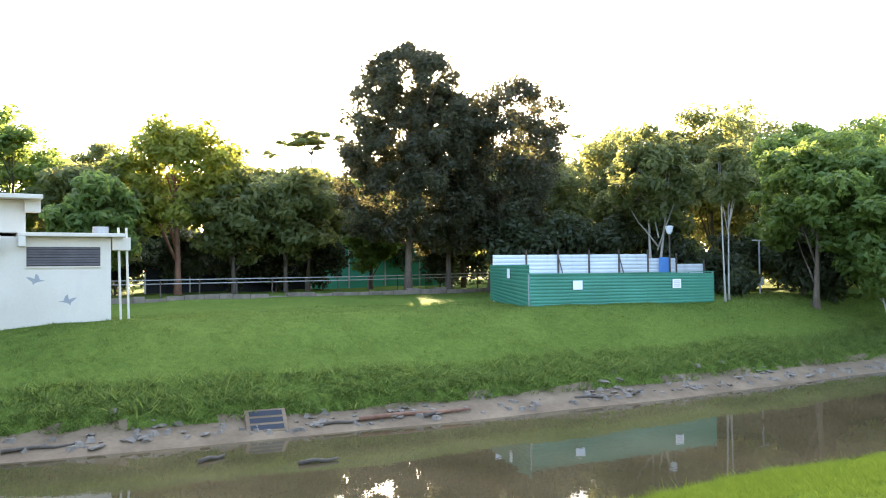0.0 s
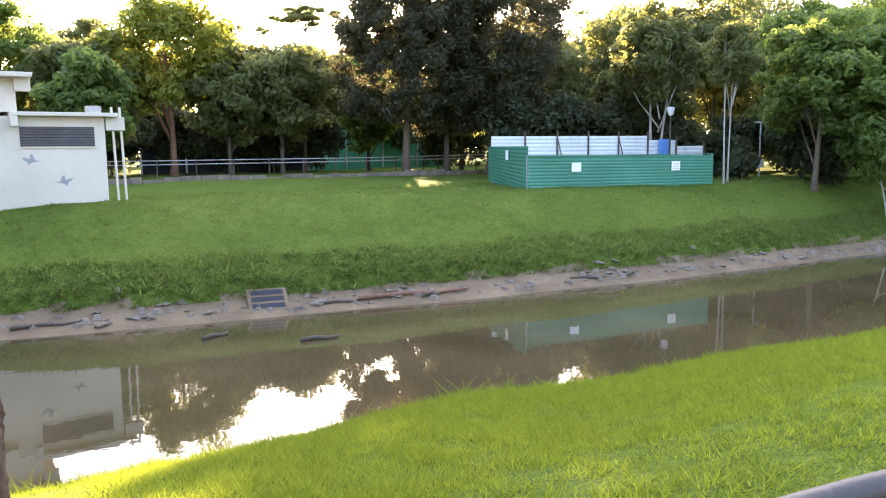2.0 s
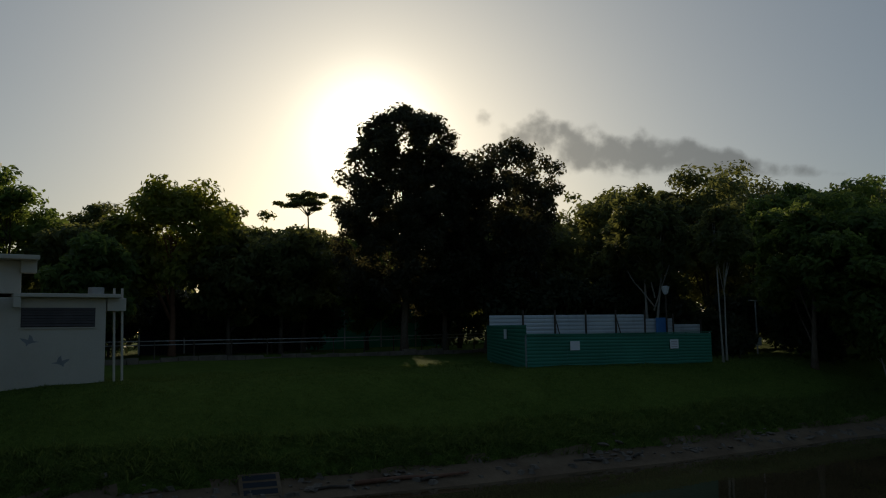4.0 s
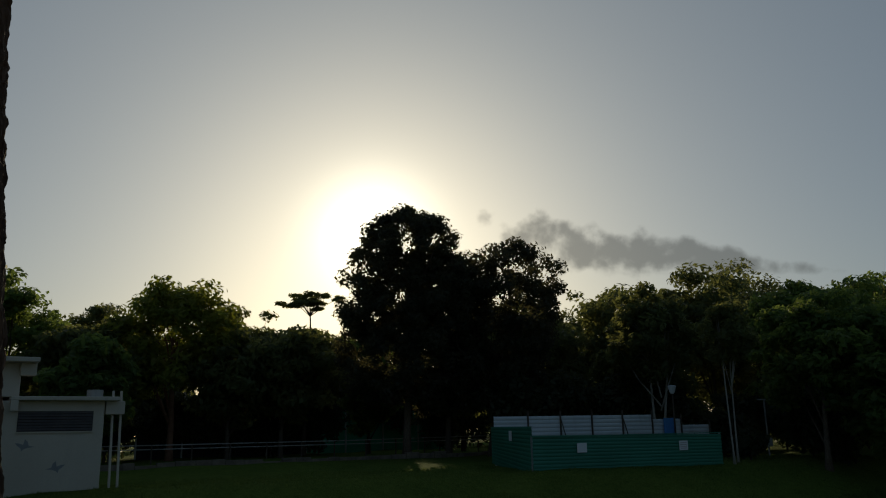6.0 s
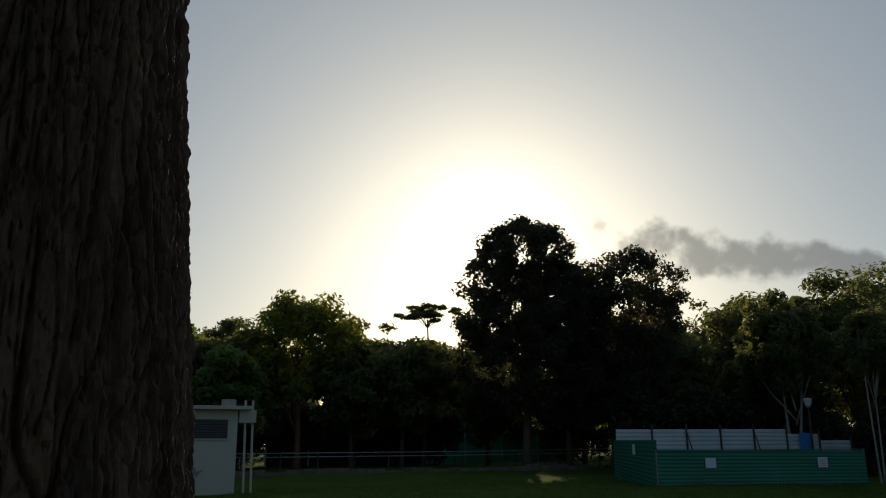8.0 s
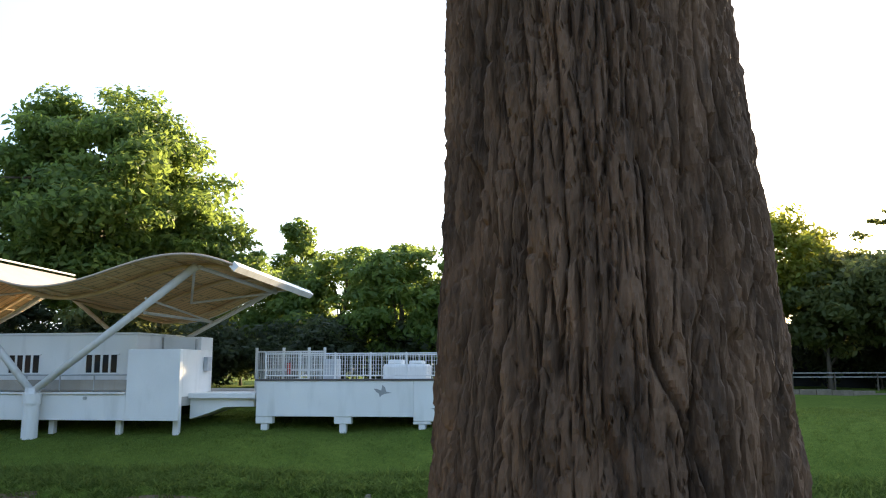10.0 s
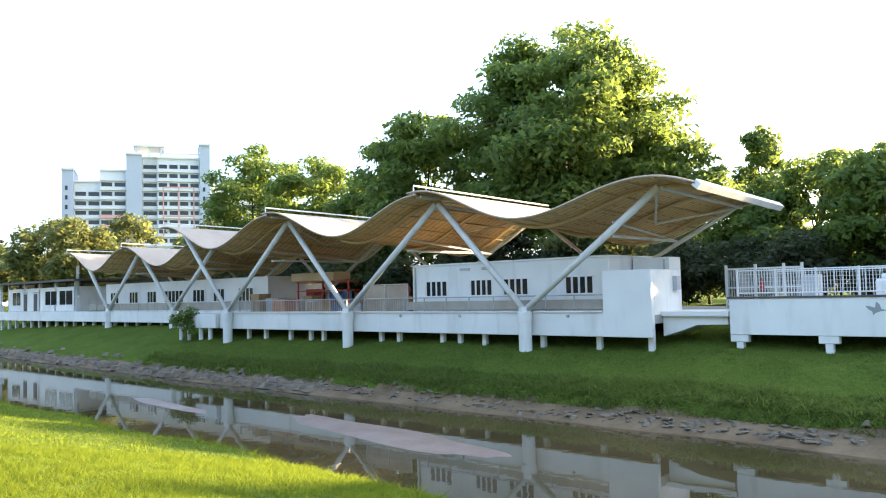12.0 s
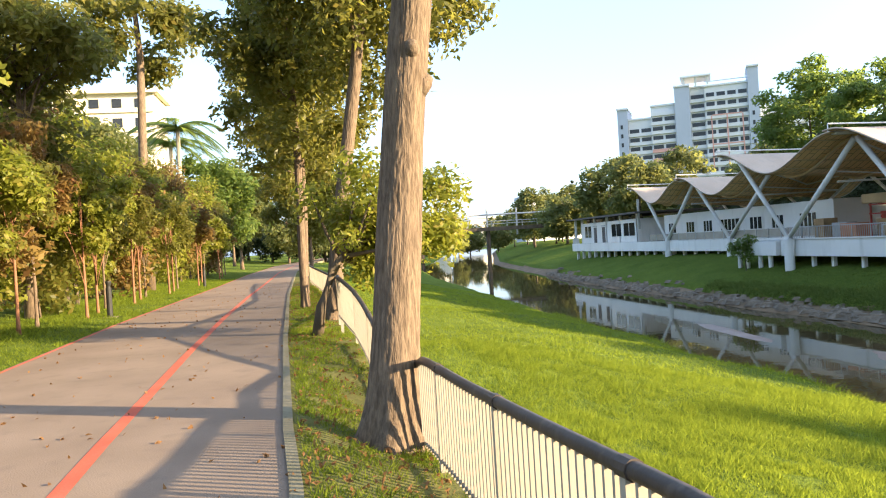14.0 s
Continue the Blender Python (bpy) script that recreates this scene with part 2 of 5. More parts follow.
LEAF_RUST = leafy("rusty_leaves", (0.14, 0.095, 0.03), (0.3, 0.21, 0.065), (0.3, 0.17, 0.06), 0.5, (0.25, 0.09, 0.05))


def roof_material():
    m, nt, bs = nodes_of("roof_boards")
    tc = nt.nodes.new("ShaderNodeTexCoord")
    br = nt.nodes.new("ShaderNodeTexBrick")
    br.inputs["Scale"].default_value = 1.0
    br.inputs["Brick Width"].default_value, br.inputs["Row Height"].default_value = 1.5, 0.42
    br.inputs["Mortar Size"].default_value = 0.03
    br.inputs["Color1"].default_value, br.inputs["Color2"].default_value = (0.84, 0.56, 0.27, 1), (0.76, 0.49, 0.22, 1)
    br.inputs["Mortar"].default_value = (0.12, 0.075, 0.04, 1)
    nt.links.new(tc.outputs["Object"], br.inputs["Vector"])
    nz = noise_node(nt, 0.5)
    nt.links.new(mixc(nt, 0.4, br.outputs[0], ramp(nt, nz.outputs[0], [(0.3, (0.6, 0.38, 0.17)), (0.7, (0.78, 0.55, 0.28))]).outputs[0]), bs.inputs["Base Color"])
    bs.inputs["Roughness"].default_value = 0.7
    return m


ROOFBOARD = roof_material()
ROOFTOP = surface("pale_roof_membrane", (0.4, 0.3, 0.22), (0.52, 0.4, 0.31), 0.4, 8, 0.7, 0.01, (0.33, 0.28, 0.24), (0.3, 1, 1))


def water_material():
    m, nt, bs = nodes_of("shallow_brown_water")
    n1 = noise_node(nt, 0.25, 4)
    c = ramp(nt, n1.outputs[0], [(0.35, (0.06, 0.045, 0.02)), (0.65, (0.1, 0.07, 0.034))]).outputs[0]
    nt.links.new(c, bs.inputs["Base Color"])
    bs.inputs["Roughness"].default_value, bs.inputs["IOR"].default_value = 0.02, 1.33
    bs.inputs["Specular IOR Level"].default_value = 0.7
    n2 = noise_node(nt, 1.6, 3)
    bump(nt, bs, n2.outputs[0], 0.1, 0.02)
    return m


WATER = water_material()


# ---- geometry helpers ----
class Geo:
    """Gathers vertices and faces of one mesh."""

    def __init__(self):
        self.v, self.f = [], []

    def add(self, verts, faces):
        n = len(self.v)
        self.v += [tuple(p) for p in verts]
        self.f += [tuple(i + n for i in q) for q in faces]
        return self

    def box(self, x0, x1, y0, y1, z0, z1, m=None):
        p = [Vector((x, y, z)) for x in (x0, x1) for y in (y0, y1) for z in (z0, z1)]
        if m is not None:
            p = [m @ q for q in p]
        return self.add(p, [(0, 1, 3, 2), (4, 6, 7, 5), (0, 4, 5, 1), (2, 3, 7, 6), (0, 2, 6, 4), (1, 5, 7, 3)])

    def tube(self, pts, radii, n=8, cap=True):
        pts = [Vector(p) for p in pts]
        if isinstance(radii, (int, float)):
            radii = [radii] * len(pts)
        rings = []
        for i, p in enumerate(pts):
            d = (pts[min(i + 1, len(pts) - 1)] - pts[max(i - 1, 0)]).normalized()
            a = d.cross(Vector((0, 0, 1)) if abs(d.z) < 0.95 else Vector((1, 0, 0))).normalized()
            b = d.cross(a)
            rings.append([p + (a * math.cos(k * 2 * math.pi / n) + b * math.sin(k * 2 * math.pi / n)) * radii[i] for k in range(n)])
        f = [(i * n + k, i * n + (k + 1) % n, (i + 1) * n + (k + 1) % n, (i + 1) * n + k) for i in range(len(pts) - 1) for k in range(n)]
        if cap:
            f += [tuple(range(n))[::-1], tuple((len(pts) - 1) * n + k for k in range(n))]
        return self.add([q for r in rings for q in r], f)

    def prism(self, outline, axis_from, axis_to):
        """An outline of (x, z) drawn out along y."""
        n = len(outline)
        v = [(x, axis_from, z) for x, z in outline] + [(x, axis_to, z) for x, z in outline]
        return self.add(v, [tuple(range(n)), tuple(range(n, 2 * n))[::-1]] + [(i, i + n, (i + 1) % n + n, (i + 1) % n) for i in range(n)])

    def mesh(self, name, mat, smooth=False):
        me = bpy.data.meshes.new(name)
        me.from_pydata(self.v, [], self.f)
        for x in (mat if isinstance(mat, (list, tuple)) else [mat]):
            me.materials.append(x)
        if smooth:
            me.polygons.foreach_set("use_smooth", [True] * len(me.polygons))
        me.update()
        return me


def part(name, g, mat, parent=None, label="", smooth=False, bevel=0.0):
    """Links a Geo (or a ready mesh) as one object under a thing."""
    ob = new(name, g if isinstance(g, bpy.types.Mesh) else g.mesh(name, mat, smooth))
    if parent is not None:
        ob.parent = parent
    if label:
        ob["label"] = label
    if bevel:
        b = ob.modifiers.new("edge", "BEVEL")
        b.width, b.segments = bevel, 2
    return ob


def thing(name, label, category, group="", kind="", at=(0, 0, 0)):
    """An Empty that holds the parts of a thing; its parts are given in its own space."""
    e = new(name)
    e.empty_display_size = 0.2
    e.location = at
    return tagged(e, label, category, group, kind)


def lerp(table, x):
    """A smooth curve through (x, value) pairs, sorted by x."""
    if x <= table[0][0]:
        return table[0][1]
    for (a, va), (b, vb) in zip(table, table[1:]):
        if x <= b:
            return va + (vb - va) * (x - a) / (b - a)
    return table[-1][1]


def sstep(a, b, x):
    t = min(max((x - a) / (b - a), 0), 1)
    return t * t * (3 - 2 * t)


# ---- the lie of the land ----
FAR = [(-600, 150), (-300, 70), (-150, 35), (-77, 26.2), (-41, 24.1), (-20, 23.9), (-8, 23.7), (1, 22.8), (7, 21.6), (13.4, 20.3), (23, 19.1), (36, 18.1), (120, 15), (300, 12)]
NEAR = [(-600, 132), (-300, 52), (-150, 20.5), (-100, 16), (-53, 13.8), (-32, 13.1), (-20, 13.0), (-10, 12.35), (1, 11.25), (7.7, 10.9), (13.7, 10.3), (20.5, 9.55), (60, 7.6), (300, 4)]
EDGE_R = [(-600, 60), (-200, 8), (-110, -0.9), (-70, -1.7), (-33, -1.3), (-16, -0.87), (-8, -0.58), (-5.8, -0.45), (0, -0.35), (3, -0.5), (10, -1.4), (60, -9.2)]
EDGE_L = [(-600, 55), (-200, 3), (-110, -5.4), (-70, -6.0), (-48, -5.8), (-23, -5.85), (-14, -5.6), (-6, -5.3), (0, -5.1), (3, -5.3), (10, -6.2), (60, -14)]
RAIL = [(-60, -0.9), (-40, -0.3), (-29, 0.3), (-24, 0.4), (-21, 0.32), (-16.9, 0.2), (-16.1, 0.26), (-14.8, 0.41), (-13.6, 0.48), (-12.3, 0.54), (-10, 0.6), (-7.9, 0.68), (-5.9, 0.76), (-4.3, 0.81), (-3.26, 0.86), (-2.84, 0.89), (-0.5, 0.99), (1, 1.02), (2.1, 0.94), (2.5, 0.87), (4, 0.6), (10, -0.3), (60, -8)]
RAIL_TOP = [(-40, 0.9), (-29, 0.8), (-24, 0.9), (-20.8, 1.0), (-17.1, 1.13), (-16.1, 1.08), (-14.8, 0.93), (-13.6, 0.79), (-12.3, 0.6), (-11.1, 0.4), (-9.3, 0.52), (-8.1, 0.5), (-7.7, 0.6), (-5.9, 0.65), (-5.1, 0.69), (-4.3, 0.73), (-3.26, 0.78), (-2.84, 0.8), (0, 0.85), (2, 0.865)]
WATER_Z = -3.09


def land(x, y):
    """Height of the ground."""
    n = noise.noise((x * 0.22, y * 0.3, 3.0)) * 0.24 + noise.noise((x * 0.7, y * 0.7, 7.0)) * 0.05
    yf, yn, ye = lerp(FAR, x), lerp(NEAR, x), lerp(RAIL, x) + 0.3
    if y < ye:
        left = lerp(EDGE_L, x)
        dip = min(0, lerp(RAIL_TOP, x) - 0.88) * sstep(lerp(EDGE_R, x), ye - 0.3, y)
        return -0.03 + dip + (0.12 * sstep(left, left - 3, y) + 0.9 * sstep(left - 2, left - 14, y) + n * 0.6 * sstep(left, left - 2, y))
    if y < yn + 0.6:
        crest = ye + (yn - ye) * 0.91
        if y < crest:
            u = (y - ye) / (crest - ye)
            return -0.03 + min(0, lerp(RAIL_TOP, x) - 0.88) * (1 - u) - 2.35 * (0.75 * u + 0.25 * u * u) + n * min(1, u * 5) * 0.7
        return -2.38 + n * 0.7 - (y - crest) / (yn + 0.6 - crest) * 1.1
    if y < yf - 0.4:
        return -3.5
    ledge = 1.15 + noise.noise((x * 0.25, 1.3, 0)) * 0.5
    if y < yf + ledge:
        return -3.2 + 0.5 * (y - yf + 0.4) / (ledge + 0.4) + n * 0.25
    foot = yf + ledge
    lip = -2.7 + 0.42 * sstep(foot, foot + 0.45, y)
    slope = 0.235 + 0.125 * sstep(-3, 4, x)
    top = (-0.12 + 0.3 * sstep(34, 44, y)) - 0.05 * sstep(10, 40, x)
    z = lip + slope * max(0, y - foot - 0.3)
    k = 0.35
    h = min(max(0.5 + 0.5 * (top - z) / k, 0), 1)
    return top * (1 - h) + z * h - k * h * (1 - h) + n * 0.8 * sstep(foot, foot + 1, y)


def spread(a, b, near_a, near_b, step, grow):
    """Grid lines from a to b, close between near_a and near_b."""
    out, x = [], near_a
    while x < near_b:
        out.append(x)
        x += step
    s, x = step, near_b
    while x < b:
        out.append(x)
        s *= grow
        x += s
    out.append(b)
    s, x = step, near_a
    while x > a:
        s *= grow
        x -= s
        out.insert(0, max(x, a))
    return out


def build_ground():
    xs, g = spread(-1500, 900, -60, 50, 0.8, 1.15), Geo()
    ts = []
    for x in xs:
        yf, yn, ye = lerp(FAR, x), lerp(NEAR, x), lerp(RAIL, x)
        el, er = lerp(EDGE_L, x), lerp(EDGE_R, x)
        ys = [-900, -300, -120, -60, -35] + list(np.linspace(el - 16, el, 12)) + [el + 1, er - 1, er] + list(np.linspace(er + 0.3, ye + 0.3, 4)) + \
            list(np.linspace(ye + 0.8, yn * 0.91, 16)) + list(np.linspace(yn * 0.91 + 0.25, yn + 0.6, 5)) + [yn + 1.2, yf - 0.8] + \
            list(np.linspace(yf - 0.4, yf + 1, 5)) + list(np.linspace(yf + 1.25, yf + 2.6, 7)) + list(np.linspace(yf + 3, yf + 16, 22)) + [yf + 20, yf + 26, yf + 40, yf + 80, yf + 200, yf + 500, yf + 1200]
        ts.append(ys)
    ny = len(ts[0])
    verts = [(x, y, land(x, y)) for x, ys in zip(xs, ts) for y in ys]
    faces = [(i * ny + j, (i + 1) * ny + j, (i + 1) * ny + j + 1, i * ny + j + 1) for i in range(len(xs) - 1) for j in range(ny - 1)]
    g.add(verts, faces)
    me = g.mesh("ground", [GRASS, MUD, LITTER], True)
    idx = []
    for i in range(len(xs) - 1):
        for j in range(ny - 1):
            y, x = (ts[i][j] + ts[i][j + 1]) / 2, xs[i]
            yf, yn = lerp(FAR, x), lerp(NEAR, x)
            foot = yf + 1.15 + noise.noise((x * 0.25, 1.3, 0)) * 0.5
            mud = yn + 0.1 < y < foot + 0.12
            idx.append(1 if mud else 2 if lerp(EDGE_R, x) - 0.2 < y < lerp(RAIL, x) + 0.2 else 0)
    me.polygons.foreach_set("material_index", idx)
    tagged(new("ground", me), "mown grass banks sloping to a muddy canal edge", "ground", kind="structure")


build_ground()


def strip(x0, x1, step, lo, hi, z, name, mat, thick=0.0):
    """A strip along x between two curves."""
    g, xs = Geo(), list(np.arange(x0, x1 + step / 2, step))
    v = [(x, c(x), z) for x in xs for c in (lo, hi)]
    f = [(2 * i, 2 * i + 2, 2 * i + 3, 2 * i + 1) for i in range(len(xs) - 1)]
    g.add(v, f)
    if thick:
        n = len(xs)
        w = [(x, c(x), z - thick) for x in xs for c in (lo, hi)]
        g.add(v + w, [(2 * i, 2 * n + 2 * i, 2 * n + 2 * i + 2, 2 * i + 2) for i in range(n - 1)] + [(2 * i + 1, 2 * i + 3, 2 * n + 2 * i + 3, 2 * n + 2 * i + 1) for i in range(n - 1)])
    return g.mesh(name, mat)


er, el = (lambda x: lerp(EDGE_R, x)), (lambda x: lerp(EDGE_L, x))
mid = lambda x: er(x) + (el(x) - er(x)) * 0.37
tagged(new("path", strip(-260, 40, 1, el, lambda x: er(x) - 0.1, 0.0, "path", TARMAC, 0.3)), "worn pinkish-grey asphalt cycling path", "path", kind="structure")
tagged(new("kerb", strip(-260, 40, 1, lambda x: er(x) - 0.1, er, 0.022, "kerb", KERB, 0.3)), "mossy concrete edging along the path", "kerb", kind="structure")
tagged(new("line_marking", strip(-120, 40, 1, lambda x: mid(x) - 0.07, lambda x: mid(x) + 0.07, 0.004, "line_marking", REDLINE)), "faded red dividing line painted on the path", "marking", kind="structure")
tagged(new("line_marking", strip(-120, 40, 1, lambda x: el(x) + 0.04, lambda x: el(x) + 0.12, 0.004, "line_marking", REDLINE)), "thin faded red edge line on the path", "marking", kind="structure")
tagged(new("water", strip(-600, 300, 4, lambda x: lerp(NEAR, x) - 1.5, lambda x: lerp(FAR, x) + 0.8, WATER_Z, "water", WATER)), "still shallow brown canal water", "water", kind="structure")


def sandbar(cx, cy, rx, ry, turn, seed):
    g, n, rings = Geo(), 40, 7
    v = [(0, 0, 0.10)]
    for r in range(1, rings + 1):
        for k in range(n):
            a, q = 2 * math.pi * k / n, r / rings
            w = 1 + 0.35 * noise.noise((math.cos(a) * 1.7, math.sin(a) * 1.7, seed))
            x, y = rx * q * w * math.cos(a), ry * q * w * math.sin(a)
            v.append((x, y, 0.10 * (1 - q * q) - 0.035 * (q > 0.99) + 0.03 * noise.noise((x, y * 2, seed)) * (1 - q)))
    f = [(0, 1 + k, 1 + (k + 1) % n) for k in range(n)] + [(1 + r * n + k, 1 + (r + 1) * n + k, 1 + (r + 1) * n + (k + 1) % n, 1 + r * n + (k + 1) % n) for r in range(rings - 1) for k in range(n)]
    ob = part("sandbar", g.add(v, f), BED, smooth=True)
    ob.matrix_basis = pose(cx, cy, WATER_Z - 0.03, 0, 0, turn)
    tagged(ob, "low pinkish mud bank breaking the water", "sandbar", kind="structure")


sandbar(-19.6, 18.6, 7.2, 1.15, -8, 3.1)
sandbar(-33, 18.2, 5, 0.5, -6, 8.1)


# ---- trees ----
def leaf_mesh(name, centres, radii, count, size, mat, rs, flat=0.75, droop=0.0, shape=1.0):
    """Many small leaves round the middles of the clumps."""
    c, r = np.array(centres), np.array(radii)
    w = r ** 2
    k = rs.choice(len(c), count, p=w / w.sum())
    d = rs.normal(size=(count, 3))
    d /= np.linalg.norm(d, axis=1)[:, None]
    rad = r[k] * (rs.uniform(0.0, 1, count) ** 0.45)
    p = c[k] + d * rad[:, None] * np.array([1, 1, flat])
    p[:, 2] -= droop * rs.uniform(0, 1, count) * rad
    nrm = d * 0.7 + rs.normal(size=(count, 3)) * 0.6 + np.array([0, 0, 0.55])
    nrm /= np.linalg.norm(nrm, axis=1)[:, None]
    a = np.cross(nrm, rs.normal(size=(count, 3)))
    a /= np.linalg.norm(a, axis=1)[:, None]
    b = np.cross(nrm, a)
    s = size * rs.uniform(0.6, 1.35, count)[:, None]
    fold = nrm * s * 0.14
    quad = np.stack([p - a * s * shape, p - b * s * 0.45 + fold, p + a * s * shape, p + b * s * 0.45 + fold], 1).reshape(-1, 3)
    me = bpy.data.meshes.new(name)
    me.vertices.add(count * 4)
    me.vertices.foreach_set("co", quad.ravel())
    me.loops.add(count * 4)
    me.loops.foreach_set("vertex_index", np.arange(count * 4))
    me.polygons.add(count)
    me.polygons.foreach_set("loop_start", np.arange(count) * 4)
    me.polygons.foreach_set("loop_total", np.full(count, 4))
    me.update(calc_edges=True)
    me.materials.append(mat)
    return me


def crown_clumps(rs, n, rx, ry, z0, z1, cr, top=0.0, shell=0.5):
    """Clump middles in a rounded crown, crowded towards its skin; top > 0 narrows it upwards."""
    out = []
    while len(out) < n:
        d = rs.normal(size=3)
        d /= np.linalg.norm(d)
        q = rs.uniform(shell, 1.0)
        z = d[2] * q
        wide = 1 - top * max(0, z)
        out.append((d[0] * q * rx * wide, d[1] * q * ry * wide, (z0 + z1) / 2 + z * (z1 - z0) / 2))
    return np.array(out), cr * rs.uniform(0.65, 1.3, n)


def tree(name, label, at, height, spread_r, base, leaf, bark, trunk_r, seed, clumps=60, cr=None, count=9000, size=0.2, lean=(0, 0), top=0.0, limbs=9, flat=0.75, droop=0.0, off=(0, 0), stems=1, shell=0.5, group="", fork=0.5):
    rs = np.random.RandomState(seed)
    t = thing(name, label, "tree", group, at=at)
    cr = cr or spread_r * 0.33
    c, r = crown_clumps(rs, clumps, spread_r - cr * 0.6, spread_r - cr * 0.6, base + cr * 0.4, height - cr * 0.35, cr, top, shell)
    c[:, 0] += lean[0] + off[0]
    c[:, 1] += lean[1] + off[1]
    hub = Vector((lean[0] * 0.6, lean[1] * 0.6, base + (height - base) * 0.25))
    for s in range(stems):
        sx, sy = (0, 0) if stems == 1 else (rs.uniform(-0.25, 0.25), rs.uniform(-0.25, 0.25))
        pts, rr = [], []
        end = Vector((lean[0] + off[0] * 0.6 + (rs.uniform(-0.4, 0.4) * spread_r * (stems > 1)), lean[1] + off[1] * 0.6 + (rs.uniform(-0.4, 0.4) * spread_r * (stems > 1)), base + (height - base) * 0.72))
        for i in range(9):
            u = i / 8
            wob = 0.02 * height * math.sin(u * 5 + seed + s) * u
            pts.append((sx + end.x * u ** 1.3 + wob, sy + end.y * u ** 1.3 + wob * 0.5, -0.3 + (end.z + 0.3) * u))
            rr.append(trunk_r * (1.0 if stems == 1 else 0.6) * (1 - 0.8 * u) + trunk_r * 0.5 * max(0, 0.12 - u) / 0.12)
        part("trunk", Geo().tube(pts, rr, 10), bark, t, smooth=True)
    for i in rs.choice(clumps, min(limbs, clumps), replace=False):
        e = Vector(c[i])
        h0 = base * fork + rs.uniform(0, 1) * (end.z - base * fork) * 0.75
        u = (h0 + 0.3) / (end.z + 0.3)
        s0 = Vector((end.x * u ** 1.3, end.y * u ** 1.3, h0))
        m = s0.lerp(e, 0.5) + Vector((0, 0, 0.08 * height * rs.uniform(-0.4, 1)))
        r0 = trunk_r * 0.42 * (1 - 0.5 * u)
        part("limb", Geo().tube([s0, s0.lerp(m, 0.5) + Vector((0, 0, 0.05)), m, m.lerp(e, 0.6), e], [r0, r0 * 0.8, r0 * 0.6, r0 * 0.4, r0 * 0.15], 6), bark, t, smooth=True)
    part("crown", leaf_mesh("crown", c, r, count, size, leaf, rs, flat, droop), leaf, t)
    return t


def on(x, y):
    return (x, y, land(x, y))


# ---- the canal pavilion on the far bank ----
def stilt(parent, x, y, top, w=0.24):
    part("stilt", Geo().box(x - w / 2, x + w / 2, y - w / 2, y + w / 2, land(x, y) - 0.2, top), WHITE, parent, bevel=0.02)


def window_unit(parent, x0, x1, y, z0, z1, panes=4):
    """A window with dark panes between pale mullions, facing the canal."""
    w = part("window", Geo().box(x0 - 0.05, x1 + 0.05, y - 0.03, y + 0.02, z0 - 0.06, z0).box(x0 - 0.05, x1 + 0.05, y - 0.03, y + 0.02, z1, z1 + 0.05), WHITE, parent, "white window frame")
    step = (x1 - x0) / panes
    for i in range(panes):
        part("pane", Geo().box(x0 + i * step + 0.06, x0 + (i + 1) * step - 0.06, y - 0.012, y + 0.02, z0, z1), PANE, w)
        part("mullion", Geo().box(x0 + i * step - 0.05, x0 + i * step + 0.05, y - 0.025, y + 0.02, z0, z1), STEEL, w)


deck = thing("deck", "long white concrete deck raised on stubby stilts", "deck", kind="structure")
part("fascia", Geo().box(-47.2, -17.41, 30.2, 30.45, -0.48, 0.58), WHITE, deck, "stained white concrete fascia", bevel=0.02)
part("coping", Geo().box(-47.2, -17.42, 30.12, 30.5, 0.584, 0.66), WHITE, deck, bevel=0.01)
part("slab", Geo().box(-47.2, -15.1, 30.454, 43, 0.1, 0.46), CONCRETE, deck)
part("end_wall", Geo().box(-17.4, -15.1, 30.17, 30.45, -0.48, 2.4).box(-15.35, -15.1, 30.454, 33, 0.464, 2.4), WHITE, deck, "plain white end wall", bevel=0.02)
part("bracket", Geo().prism([(-15.1, -0.48), (-14.2, -0.2), (-13.6, 0.02), (-12.3, 0.05), (-12.3, 0.38), (-15.1, 0.38)], 31.2, 33.0), WHITE, deck, bevel=0.02)
part("footbridge", Geo().box(-15.1, -12.2, 31.0, 33.4, 0.384, 0.6), WHITE, deck, bevel=0.02)
for x in (-15.4, -17.9, -20.9, -24.4, -26.0, -27.2, -30.4, -31.8, -34.6, -36.8, -38.0, -40.0, -42.6, -44.5):
    stilt(deck, x, 30.7, -0.48)
for x in np.arange(-45, -15, 3.7):
    stilt(deck, x, 34.5, 0.1, 0.4)
for x in (-19.2, -25.6, -29.8):
    part("drain_spout", Geo().tube([(x, 30.22, 0.42), (x, 30.12, 0.42)], 0.07, 10), GREYSTEEL, deck)
part("slab", Geo().box(-47.2, -15.2, 42, 42.3, -1.0, 0.1), CONCRETE, deck)

cabin = thing("site_cabin", "white flat-roofed cabin with barred dark windows on the deck", "cabin")
part("wall", Geo().box(-29.6, -17.5, 31.0, 35.2, 0.46, 3.05), WHITE, cabin, bevel=0.03)
part("roof", Geo().box(-29.7, -17.45, 30.95, 35.3, 3.054, 3.14), WHITE, cabin, bevel=0.01)
part("annexe", Geo().box(-17.4, -15.6, 33.1, 34.3, 0.46, 3.0), WHITE, cabin, bevel=0.02)
part("downpipe", Geo().tube([(-29.35, 30.94, 0.46), (-29.35, 30.94, 3.0)], 0.045), GREYSTEEL, cabin)
part("downpipe", Geo().tube([(-15.8, 33.03, 0.7), (-15.8, 33.03, 2.9)], 0.05), GREYSTEEL, cabin)
